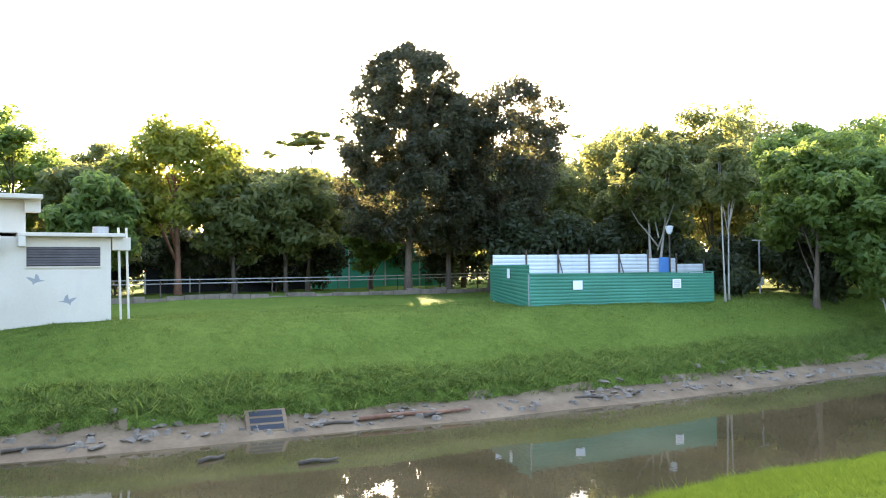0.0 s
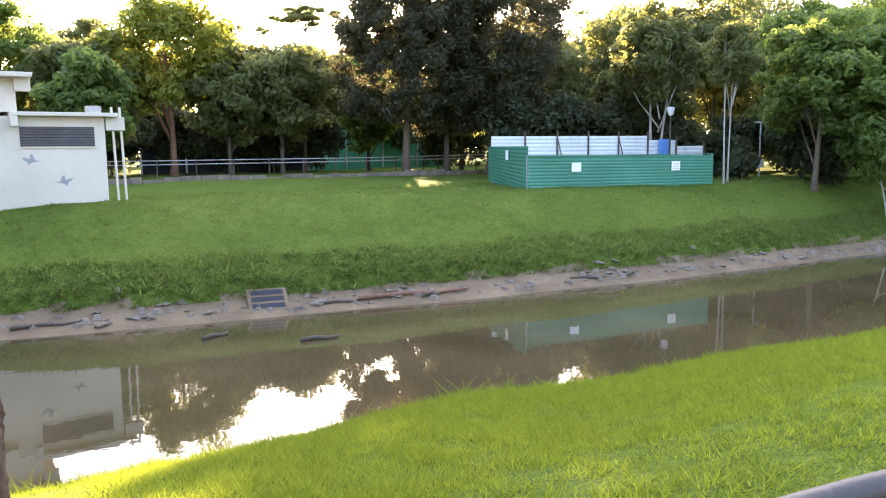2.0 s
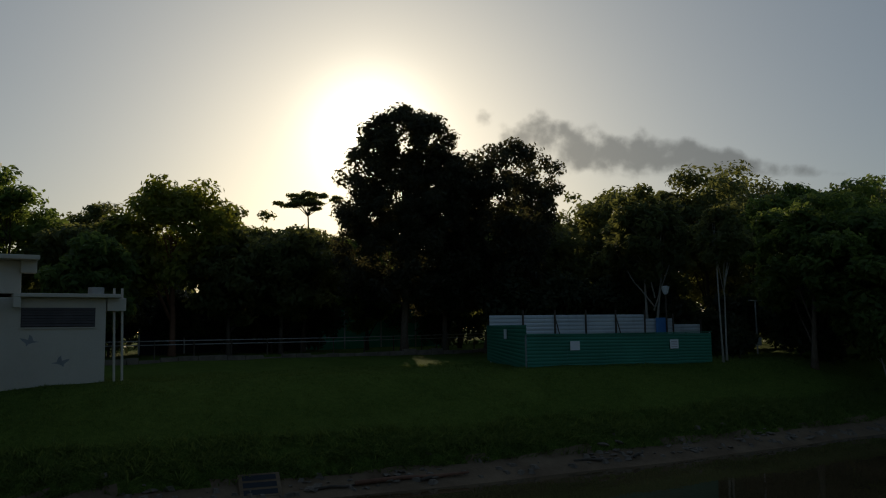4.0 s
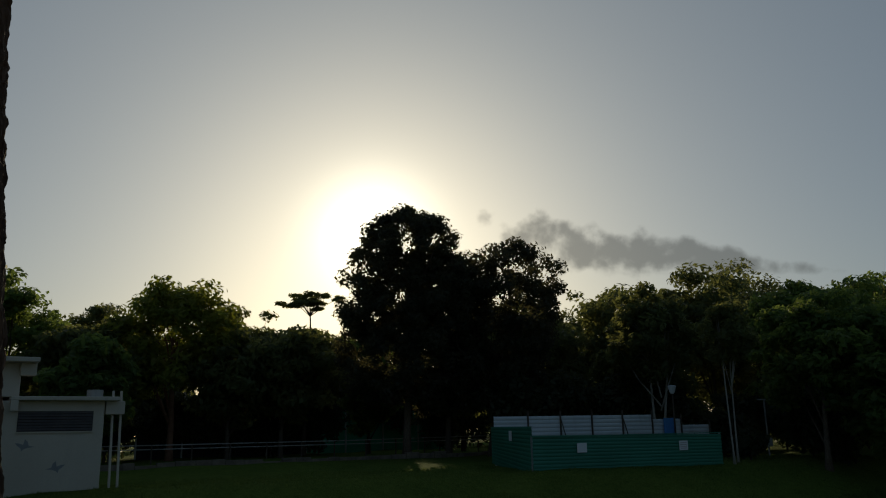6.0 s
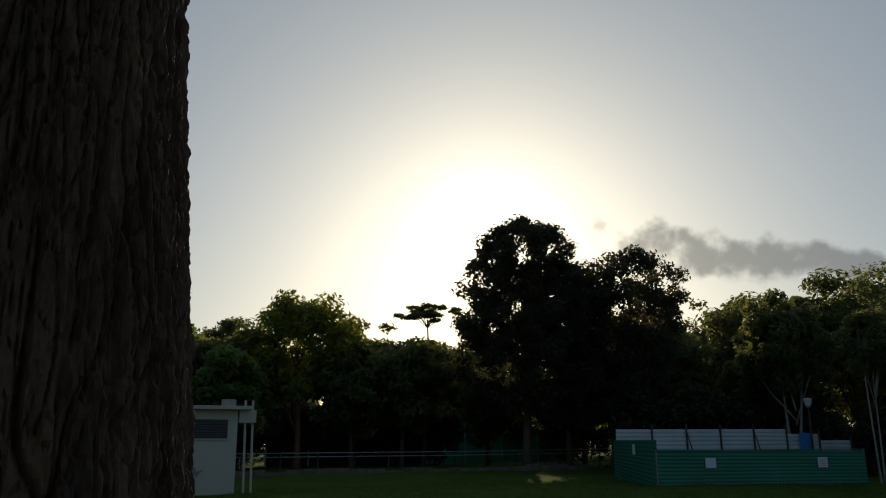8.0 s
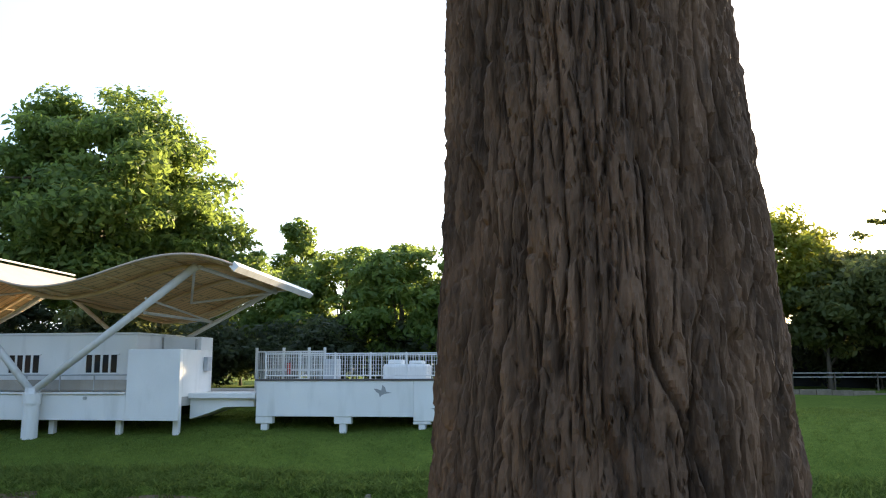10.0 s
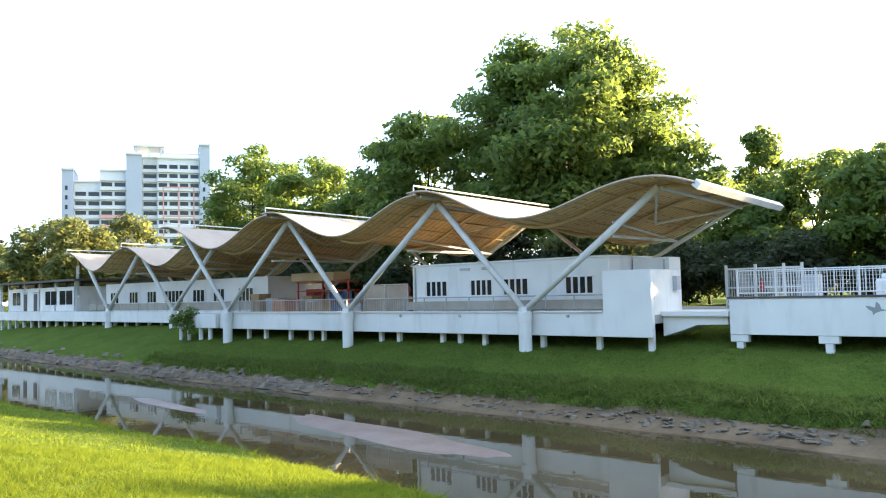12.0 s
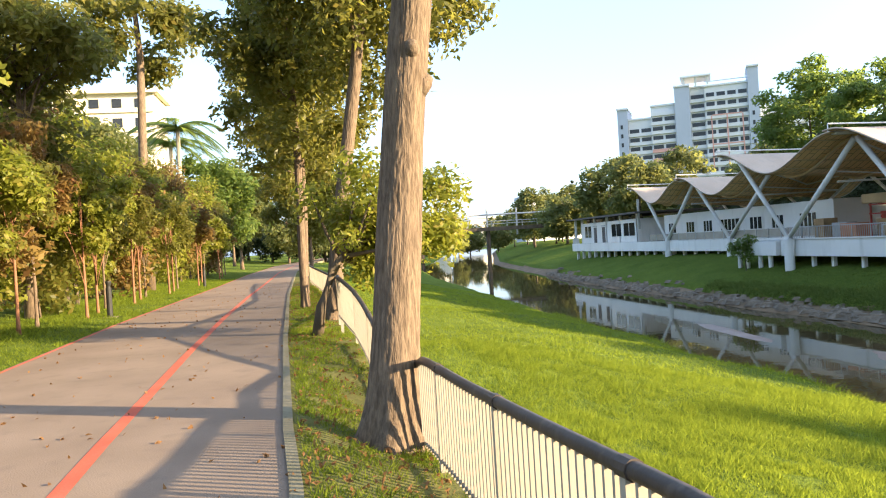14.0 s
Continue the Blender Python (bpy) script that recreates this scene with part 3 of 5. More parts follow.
for x in (-25.85, -24.4):
    part("vent", Geo().box(x - 0.33, x + 0.33, 30.96, 31.0, 2.72, 2.86), GREYBOX, cabin)
part("meter_box", Geo().box(-15.08, -14.9, 32.3, 32.7, 1.5, 2.1), GREYBOX, cabin)
for x0, x1 in ((-28.6, -27.1), (-25.5, -24.1), (-23.4, -21.9), (-19.8, -18.3)):
    window_unit(cabin, x0, x1, 30.99, 1.45, 2.2)

guard = thing("deck_guardrail", "low grey mesh guardrail along the deck edge", "railing")
part("top_rail", Geo().tube([(-47, 30.6, 1.36), (-17.5, 30.6, 1.36)], 0.03), GREYSTEEL, guard)
part("mesh_panel", Geo().box(-29.6, -17.5, 30.59, 30.61, 0.72, 1.16), SLAT, guard, "translucent grey panel strip")
for x in np.arange(-47, -17.4, 1.55):
    part("post", Geo().box(x - 0.025, x + 0.025, 30.575, 30.625, 0.58, 1.36), GREYSTEEL, guard)
for i, x in enumerate(np.arange(-46.9, -29.7, 0.17)):
    part("baluster", Geo().box(x - 0.012, x + 0.012, 30.59, 30.61, 0.66, 1.34), GREYSTEEL, guard)

CREST = {"front": (-14.3, -26.65, -39.05, -51.1), "rear": (-52.5, -64.4, -75.1)}


def canopy_z(u, y, y0, y1, lift):
    """The height of the wave: u runs from crest to crest."""
    v = (y - y0) / (y1 - y0)
    crest, trough = 6.62 - 0.2 * v, 4.85 - 0.75 * v
    return lift + (crest + trough) / 2 + (crest - trough) / 2 * math.cos(2 * math.pi * u)


def canopy(crests, y0, y1, cols, lift, name_label):
    t = thing("wave_canopy", name_label, "canopy", "wave canopies over the deck")
    period = (crests[0] - crests[-1]) / (len(crests) - 1)
    spans = [(crests[i + 1], crests[i]) for i in range(len(crests) - 1)]
    for k, (xa, xb) in enumerate(spans):
        first = k == 0
        ua, ub = -0.05, 1.17 if first else 1.0
        n, ny = 36, 14
        top, low = Geo(), Geo()
        vt, vl = [], []
        for i in range(n + 1):
            u = ua + (ub - ua) * i / n
            x = xa + (xb - xa) * u
            for j in range(ny + 1):
                q = j / ny
                yy = y0 + (y1 - y0) * q
                if first and u > 1.0:
                    yy = y0 + (y1 - y0) * q * (1 - 0.25 * (u - 1) / 0.17)
                z = canopy_z(u, yy, y0, y1, lift) - (0.52 * sstep(0.5, 1.0, u) if first and lift == 0 else 0) + (0.16 * (1 - u) if not first else 0.16 * max(0, 1 - u)) - 0.1
                vt.append((x, yy, z + 0.07))
                vl.append((x, yy, z))
        f = [(i * (ny + 1) + j, (i + 1) * (ny + 1) + j, (i + 1) * (ny + 1) + j + 1, i * (ny + 1) + j + 1) for i in range(n) for j in range(ny)]
        part("roof_membrane", top.add(vt, f), ROOFTOP, t, "pale tan roof covering", smooth=True)
        part("roof_soffit", low.add(vl, f), ROOFBOARD, t, "slatted tan underside", smooth=True)
        edge = [vt[i * (ny + 1)] for i in range(n + 1)]
        part("edge_pipe", Geo().tube([(x, y - 0.02, z - 0.03) for x, y, z in edge], 0.05, 8), ROOFTOP, t, "tan front edge", smooth=True)
        back = [vt[i * (ny + 1) + ny] for i in range(n + 1)]
        part("edge_pipe", Geo().tube([(x, y + 0.02, z - 0.03) for x, y, z in back], 0.07, 6), STEEL, t, smooth=True)
        for q in (2, 7, 12):
            part("rib", Geo().tube([(vl[i * (ny + 1) + q][0], vl[i * (ny + 1) + q][1], vl[i * (ny + 1) + q][2] - 0.16) for i in range(n + 1)], 0.09, 6), TARP, t, smooth=True)
        for i in range(2, n, 3):
            a, b = vl[i * (ny + 1)], vl[i * (ny + 1) + ny]
            part("purlin", Geo().tube([(a[0], a[1] + 0.1, a[2] - 0.05), vl[i * (ny + 1) + 7][:2] + (vl[i * (ny + 1) + 7][2] - 0.05,), (b[0], b[1], b[2] - 0.05)], 0.035, 5), TARP, t)
        if first:
            e = [vt[n * (ny + 1) + j] for j in range(ny + 1)]
            part("end_gutter", Geo().tube([(x + 0.05, y, z - 0.1) for x, y, z in e], 0.2, 4), STEEL, t, "white end gutter")
        # rail along the crest
        za = canopy_z(0, y0, y0, y1, lift) + 0.42
        part("crest_rail", Geo().tube([(xa - 0.2, y0, za - 0.45), (xa - 0.2, y0, za), (xa - 0.2, y1 - 0.5, za - 0.2)], 0.045, 6), STEEL, t, "white safety rail on the crest")
        part("crest_gutter", Geo().box(xa - 0.35, xa + 0.05, y0 + 0.3, y1 - 0.3, za - 0.62, za - 0.5), STEEL, t)
    ys = y0 + 1.55
    for x in cols:
        part("column", Geo().tube([(x, ys, land(x, ys) - 0.3), (x, ys, 0.2)], 0.31, 20).tube([(x, ys, 0.2), (x, ys, 0.62)], 0.35, 20), WHITE, t, "round white concrete column", smooth=False)
        part("hinge", Geo().box(x - 0.22, x + 0.22, ys - 0.16, ys + 0.16, 0.62, 0.86), STEEL, t)
        for c in crests:
            if abs(c - x) < period * 0.72:
                ct = canopy_z(0, ys, y0, y1, lift) - (0.82 if c == -14.3 else 0.42)
                part("strut", Geo().tube([(x + 0.08 * (1 if c > x else -1), ys, 0.74), (c - 0.12 * (1 if c > x else -1), ys, ct)], [0.15, 0.17], 12), STEEL, t, "slanting white tubular strut", smooth=True)
        yb = y1 - 2.2
        part("column", Geo().tube([(x, yb, 0.2), (x, yb, 2.1)], 0.3, 12), WHITE, t)
        for c in crests:
            if abs(c - x) < period * 0.72:
                ct = canopy_z(0, yb, y0, y1, lift) - (0.8 if c == -14.3 else 0.4)
                part("strut", Geo().tube([(x, yb, 2.0), (c, yb, ct)], 0.12, 8), STEEL, t, smooth=True)
    for c in crests:
        ct = canopy_z(0, y0, y0, y1, lift) - (0.4 if c == -14.3 else 0)
        a, b = (c, ys, ct - 0.5), (c, y1 - 2.2, ct - 0.75)
        part("tie_beam", Geo().tube([a, b], 0.09, 8), STEEL, t)
        part("tie_beam", Geo().tube([(c - 0.2, ys, ct - 0.5), (c - 3, (ys + y1) / 2, ct - 1.5), (c - 0.2, y1 - 2.2, ct - 0.75)], 0.06, 6), STEEL, t)
    for x in cols:
        part("truss_bar", Geo().tube([(x + 4.6, ys + 0.3, 3.9), (x + 3.6, y1 - 2.2, 4.0)], 0.07, 6).tube([(x + 4.6, ys + 0.3, 4.5), (x + 3.6, y1 - 2.2, 4.0)], 0.05, 6), STEEL, t)
    return t


canopy(CREST["front"], 28.3, 41.0, (-21.35, -33.7, -45.75), 0.0, "three-bay wavy tan canopy on white V struts")
canopy(CREST["rear"], 31.8, 43.0, (-58.9, -70.2), -0.55, "two-bay wavy tan canopy on white V struts")

annex = thing("deck_building", "long low white building on stilts under the canopies", "building")
part("base", Geo().box(-98, -47.0, 33.4, 33.7, -0.35, 0.62), WHITE, annex, "white deck fascia", bevel=0.02)
part("floor", Geo().box(-98, -47.0, 33.7, 44, 0.1, 0.5), CONCRETE, annex)
part("wall", Geo().box(-74.5, -48.5, 35.2, 40.5, 0.5, 3.15), WHITE, annex, bevel=0.02)
part("end_block", Geo().box(-95.5, -78.2, 33.9, 42, 0.624, 3.1), WHITE, annex, "white block at the far end", bevel=0.02)
part("flat_roof", Geo().box(-98.6, -76.5, 33.0, 43, 3.62, 3.8), DARK, annex, "thin dark overhanging flat roof")
for x in (-98, -95.5, -91, -87, -83, -78.4):
    part("roof_post", Geo().box(x - 0.12, x + 0.12, 33.9, 34.14, 0.62, 3.62), WHITE, annex)
part("clerestory", Geo().box(-95.3, -78.5, 34.6, 34.7, 3.1, 3.62), PANE, annex)
part("balcony_rail", Geo().box(-98, -95.6, 33.5, 33.56, 0.62, 1.35), GREYSTEEL, annex)
for x0, x1, p in ((-73.5, -72.0, 3), (-69.8, -68.3, 3), (-66.5, -65.0, 3), (-63.5, -60.5, 5), (-58.9, -57.2, 3), (-55.8, -54.3, 3), (-52.3, -50.4, 4)):
    window_unit(annex, x0, x1, 35.18, 1.35, 2.3, p)
for x0, x1 in ((-94.2, -92.0), (-85.4, -82.6), (-81.9, -78.9)):
    window_unit(annex, x0, x1, 33.88, 1.3, 2.7, 2)
for x in (-90.6, -87.9):
    d = part("door", Geo().box(x - 0.42, x + 0.42, 33.84, 33.9, 0.66, 2.5), DARK, annex, "dark narrow door")
    part("door_lintel", Geo().box(x - 0.6, x + 0.6, 33.8, 33.9, 2.6, 2.72), GREYBOX, annex)
part("pipe", Geo().tube([(-77.5, 33.8, 2.0), (-77.3, 33.7, 3.6), (-77.3, 33.7, 5.1)], 0.14), GREYSTEEL, annex)
for x in np.arange(-97.5, -47, 2.1):
    stilt(annex, x, 34.0, -0.35, 0.3)
part("guard_panel", Geo().box(-74.5, -48.0, 33.5, 33.53, 0.7, 1.3), SLAT, annex, "grey mesh guard panel")
for x in np.arange(-74.5, -48, 1.6):
    part("guard_post", Geo().box(x - 0.03, x + 0.03, 33.46, 33.5, 0.62, 1.36), GREYSTEEL, annex)
part("landing", Geo().box(-52.5, -47.3, 29.9, 33.4, -0.45, 0.5), WHITE, annex, "white landing with round posts", bevel=0.02)
for x in (-52.2, -51.2, -49.6, -48.4):
    part("stilt", Geo().tube([(x, 30.2, land(x, 30.2) - 0.2), (x, 30.2, -0.45)], 0.16, 10), WHITE, annex)

# goods stored on the open part of the deck
rs = np.random.RandomState(5)


def crate(x, y, z, w, d, h, mat, label, name="crate"):
    t = thing(name, label, "crate", "goods stored on the deck", at=(x, y, z))
    n = max(2, int(h / 0.22))
    part("box", Geo().box(-w / 2 + 0.03, w / 2 - 0.03, -d / 2 + 0.03, d / 2 - 0.03, 0, h - 0.02), mat, t, bevel=0.02)
    for i in range(n):
        part("slat", Geo().box(-w / 2, w / 2, -d / 2, -d / 2 + 0.025, i * h / n + 0.02, (i + 1) * h / n - 0.02), mat, t)
    return t


x = -46.3
i = 0
while x < -30.5:
    w, h = rs.uniform(0.8, 1.6), rs.uniform(0.6, 1.5)
    m, lab = ((WOOD, "stacked wooden pallet crate on the deck"), (GREYBOX, "grey plastic bin on the deck"), (ORANGE, "orange plastic crate on the deck"), (WOOD, "brown cardboard-coloured box on the deck"), (GREYBOX, "pale wrapped pallet on the deck"))[i % 5]
    crate(x + w / 2, 32 + rs.uniform(0, 3), 0.46, w, rs.uniform(0.7, 1.1), h, m, lab)
    if i % 2 == 0:
        crate(x + w / 2, 37.5, 0.46, w, 1.0, rs.uniform(1.2, 2.1), (REDPLASTIC, BLUE, WOOD)[i // 2 % 3], ("red storage box stacked on the deck", "blue storage box stacked on the deck", "tall wooden box on the deck")[i // 2 % 3])
    x += w + rs.uniform(0.05, 0.3)
    i += 1
shelf = thing("storage_rack", "metal storage rack under a tan tarpaulin", "rack")
for xx in (-46, -43.2, -40.5):
    part("upright", Geo().box(xx - 0.05, xx + 0.05, 36, 36.1, 0.46, 2.7), REDPLASTIC, shelf)
for z in (1.2, 1.9, 2.5):
    part("shelf", Geo().box(-46, -40.4, 35.9, 37, z, z + 0.08), REDPLASTIC, shelf)
part("tarpaulin", Geo().box(-46.3, -41.5, 35.6, 37.2, 2.62, 3.25), TARP, shelf, "tan tarpaulin cover", bevel=0.08)
cage = thing("mesh_cage", "grey steel mesh cage standing on the deck", "cage")
for xx in (-34.0, -32.2, -30.4):
    part("post", Geo().box(xx - 0.03, xx + 0.03, 31.4, 31.46, 0.46, 2.15), GREYSTEEL, cage)
for z in (0.5, 1.3, 2.12):
    part("bar", Geo().box(-34, -30.4, 31.4, 31.46, z, z + 0.05), GREYSTEEL, cage)
part("infill", Geo().box(-33.97, -30.43, 31.46, 31.48, 0.55, 2.1), SLAT, cage)

shrub = tree("shrub", "small dark green shrub beside the deck landing", on(-50.3, 29.5), 2.5, 1.1, 0.6, LEAF_FRESH, BARK_DARK, 0.05, 71, 18, 0.45, 900, 0.13, limbs=5)

# ---- the white tank terrace and the hut ----
def bird(parent, x, y, z, s, flip=1):
    """A flying bird shape painted on a wall."""
    o = [(-0.5, 0.0), (-0.2, 0.06), (-0.12, 0.3), (0.02, 0.42), (0.08, 0.12), (0.3, 0.2), (0.5, 0.22), (0.36, 0.06), (0.2, -0.06), (0.16, -0.24), (0.05, -0.12), (-0.15, -0.05)]
    part("bird_mural", Geo().prism([(x + flip * a * s, z + b * s) for a, b in o], y - 0.006, y), BIRD, parent, "grey painted bird shape")


tank = thing("tank_terrace", "white walled terrace on stilts with painted birds", "terrace", kind="structure")
part("wall", Geo().box(-12.15, -5.6, 31.0, 31.3, -0.33, 1.1), WHITE, tank, bevel=0.02)
part("wall", Geo().box(-5.6, 0.2, 31.0, 31.3, -0.5, 1.1), WHITE, tank, bevel=0.02)
part("coping", Geo().box(-12.2, 0.2, 30.95, 31.4, 1.104, 1.17), DARK, tank, "dark weathered coping")
part("side_wall", Geo().box(-12.15, -11.9, 31.304, 37, -0.33, 1.1), WHITE, tank)
part("floor", Geo().box(-11.9, 0.2, 31.304, 38, -0.2, 0.9), CONCRETE, tank)
for x in (-11.8, -8.5, -5.26, -2.0):
    part("stilt", Geo().box(x - 0.14, x + 0.14, 31.05, 31.33, land(x, 31.2) - 0.2, -0.33 if x < -5.6 else -0.5), WHITE, tank, bevel=0.02)
    part("corbel", Geo().box(x - 0.36, x + 0.36, 31.02, 31.33, -0.62, -0.33 if x < -5.6 else -0.5), WHITE, tank, bevel=0.03)
    stilt(tank, x + 0.6, 35, -0.2, 0.3)
bird(tank, -6.85, 31.0, 0.62, 0.75, -1)
bird(tank, -4.55, 31.0, 0.0, 0.75)
tf = thing("tank_fence", "white barred safety fence round the terrace", "fence")
for z in (1.3, 2.2):
    part("rail", Geo().tube([(-12.0, 31.6, z), (0.0, 31.6, z)], 0.03, 6), STEEL, tf)
part("rail", Geo().tube([(-12.0, 36.5, 2.2), (0.0, 36.5, 2.2)], 0.03, 6), STEEL, tf)
for x in np.arange(-12, 0.1, 1.5):
    part("post", Geo().box(x - 0.03, x + 0.03, 31.56, 31.64, 1.17, 2.25), STEEL, tf)
for x in np.arange(-12, 0, 0.11):
    part("bar", Geo().box(x - 0.008, x + 0.008, 31.59, 31.61, 1.3, 2.2), STEEL, tf)
for z in (1.45, 1.6, 1.75, 1.9, 2.05):
    part("wire", Geo().box(-12, 0, 31.595, 31.605, z - 0.005, z + 0.005), STEEL, tf)
for x in np.arange(-12, 0, 0.3):
    part("bar", Geo().box(x - 0.012, x + 0.012, 36.49, 36.51, 0.9, 2.2), STEEL, tf)
unit = thing("water_unit", "white plastic tank units behind the fence", "tank")
part("body", Geo().box(-7.3, -5.4, 33, 34.4, 0.9, 1.75), WHITE, unit, bevel=0.1)
part("lid", Geo().box(-7.1, -6.5, 33.2, 34, 1.754, 1.95).box(-6.2, -5.6, 33.2, 34, 1.754, 1.9), WHITE, unit, bevel=0.05)
part("cabinet", Geo().box(-9.9, -9.3, 33, 33.6, 0.9, 2.0), GREYBOX, unit, bevel=0.02)
yard = thing("yard_gate", "grey slatted yard fence with a white framed gate", "fence")
for x in np.arange(-14.6, -11.2, 0.12):
    part("slat", Geo().box(x - 0.035, x + 0.035, 37.5, 37.53, 0.6, 2.4), GREYSTEEL, yard)
for x in (-14.7, -13.3, -12.0, -11.2):
    part("post", Geo().box(x - 0.06, x + 0.06, 37.42, 37.5, 0.4, 2.6), STEEL, yard)
for z in (0.7, 1.5, 2.4):
    part("rail", Geo().box(-14.7, -11.2, 37.44, 37.5, z - 0.04, z + 0.04), STEEL, yard)
part("base_wall", Geo().box(-14.7, -11.2, 37.55, 37.8, land(-13, 37.6) - 0.3, 0.6), CONCRETE, yard)
ext = thing("fire_extinguisher", "small red fire extinguisher on the gate", "extinguisher")
part("cylinder", Geo().tube([(-13.0, 37.38, 1.3), (-13.0, 37.38, 1.85)], 0.09, 12), REDPLASTIC, ext)
part("valve", Geo().tube([(-13.0, 37.38, 1.85), (-13.0, 37.38, 1.98)], 0.03, 8), BOLLARD, ext)

hut = thing("pump_hut", "weathered cream pump hut with a dark louvre and painted birds", "hut")
hy = 30.75
part("wall", Geo().box(0.2, 5.67, hy, hy + 4.2, -0.5, 2.98), CREAM, hut, bevel=0.03)
part("roof_slab", Geo().box(2.62, 6.1, hy - 0.35, hy + 4.5, 2.984, 3.12).box(2.62, 2.86, hy - 0.35, hy - 0.1, 2.62, 2.984), CREAM, hut, "stained white roof slab", bevel=0.02)
part("roof_beam", Geo().box(5.7, 6.35, hy - 0.05, hy + 0.25, 2.5, 2.98), CREAM, hut, bevel=0.02)
part("upper_block", Geo().box(0.2, 2.9, hy + 0.3, hy + 4.0, 3.124, 4.3), CREAM, hut, bevel=0.03)
part("upper_roof", Geo().box(0.0, 3.4, hy - 0.3, hy + 4.4, 4.304, 4.46).box(2.85, 3.36, hy + 0.1, hy + 0.5, 3.85, 4.304), CREAM, hut, "stained white upper roof slab", bevel=0.02)
part("side_slab", Geo().box(0.0, 2.1, hy - 0.45, hy, 2.55, 3.0), CREAM, hut, bevel=0.02)
lou = part("louvre", Geo().box(2.9, 5.3, hy - 0.01, hy + 0.02, 1.93, 2.62), DARK, hut, "dark brown louvre opening")
for i in range(7):
    part("blade", Geo().box(2.92, 5.28, -0.05, 0.0, 0, 0.085, pose(0, hy - 0.012, 1.95 + i * 0.095, -25)), DARK, lou)
part("louvre_frame", Geo().box(2.84, 5.36, hy - 0.05, hy, 2.624, 2.67).box(2.84, 5.36, hy - 0.05, hy, 1.88, 1.926), CREAM, lou)
for x in (6.02, 6.3):
    part("pipe", Geo().tube([(x, hy + 0.1, land(x, hy) - 0.2), (x - 0.08, hy + 0.1, 3.35)], 0.045, 10), CREAM, hut, "white standpipe")
part("chimney_stack", Geo().tube([(5.7, hy + 2.5, 3.12), (5.7, hy + 2.5, 3.5)], 0.3, 10), CONCRETE, hut)
bird(hut, 3.2, hy, 1.42, 0.62, -1)
bird(hut, 4.2, hy, 0.66, 0.62)

# ---- hoarding and sheet fence ----
def corrugated(p, q, z0a, z0b, z1a, z1b, rib=0.15, depth=0.016):
    """Sheet metal with ribs that run along it, from p to q."""
    p, q = Vector((*p, 0)), Vector((*q, 0))
    nrm = Vector((q.y - p.y, p.x - q.x, 0)).normalized()
    g, n = Geo(), max(2, int((z1a - z0a) / rib))
    seg = max(1, int((q - p).length / 2.4))
    v = []
    for s in range(seg + 1):
        u = s / seg
        a, b = z0a + (z0b - z0a) * u + 0.05 * noise.noise((s * 1.7, 2, 5)), z1a + (z1b - z1a) * u
        for i in range(n * 3 + 1):
            d = (0, depth, depth)[i % 3]
            w = p.lerp(q, u) + nrm * d
            v.append((w.x, w.y, a + (b - a) * i / (n * 3)))
    m = n * 3 + 1
    return g.add(v, [(s * m + i, (s + 1) * m + i, (s + 1) * m + i + 1, s * m + i + 1) for s in range(seg) for i in range(m - 1)])


hoard = thing("hoarding", "bright green corrugated metal site hoarding with notices", "hoarding")
A, B, C = (23.0, 27.7), (33.65, 25.95), (24.95, 33.4)
run = Vector((B[0] - A[0], B[1] - A[1], 0))
for i in range(5):
    a, b = Vector((*A, 0)) + run * (i / 5), Vector((*A, 0)) + run * ((i + 1) / 5)
    part("sheet", corrugated(a.xy, b.xy, -0.5, -0.5, 1.4 - i * 0.025, 1.375 - i * 0.025), HOARD, hoard)
part("sheet", corrugated(C, A, 0.0, -0.5, 1.82, 1.8), HOARD, hoard)
for i in range(8):
    a = Vector((*A, 0)) + run * (i / 7)
    part("post", Geo().box(a.x - 0.03, a.x + 0.03, a.y + 0.04, a.y + 0.1, -0.4, 1.36), GREYSTEEL, hoard)
part("top_trim", Geo().box(0, run.length, -0.06, 0.02, 1.3, 1.34, Matrix.Translation((*A, 0.02)) @ Matrix.Rotation(math.atan2(run.y, run.x), 4, "Z")), HOARD, hoard)
face = Matrix.Translation((*A, 0)) @ Matrix.Rotation(math.atan2(run.y, run.x), 4, "Z")
for s, z0, z1, bars in ((2.28, 0.6, 1.02, 0), (8.1, 0.55, 1.0, 4)):
    n = part("notice", Geo().box(s, s + 0.52, -0.075, -0.062, z0, z1, face), PAPER, hoard, "white notice board")
    for k in range(bars):
        part("print_bar", Geo().box(s + 0.07, s + 0.45, -0.08, -0.076, z0 + 0.08 + k * 0.085, z0 + 0.11 + k * 0.085, face), GREYINK, n)
back = Matrix.Translation((*C, 0)) @ Matrix.Rotation(math.atan2(A[1] - C[1], A[0] - C[0]), 4, "Z")
part("notice", Geo().box(3.0, 3.4, -0.075, -0.062, 1.15, 1.62, back), PAPER, hoard, "white notice board")

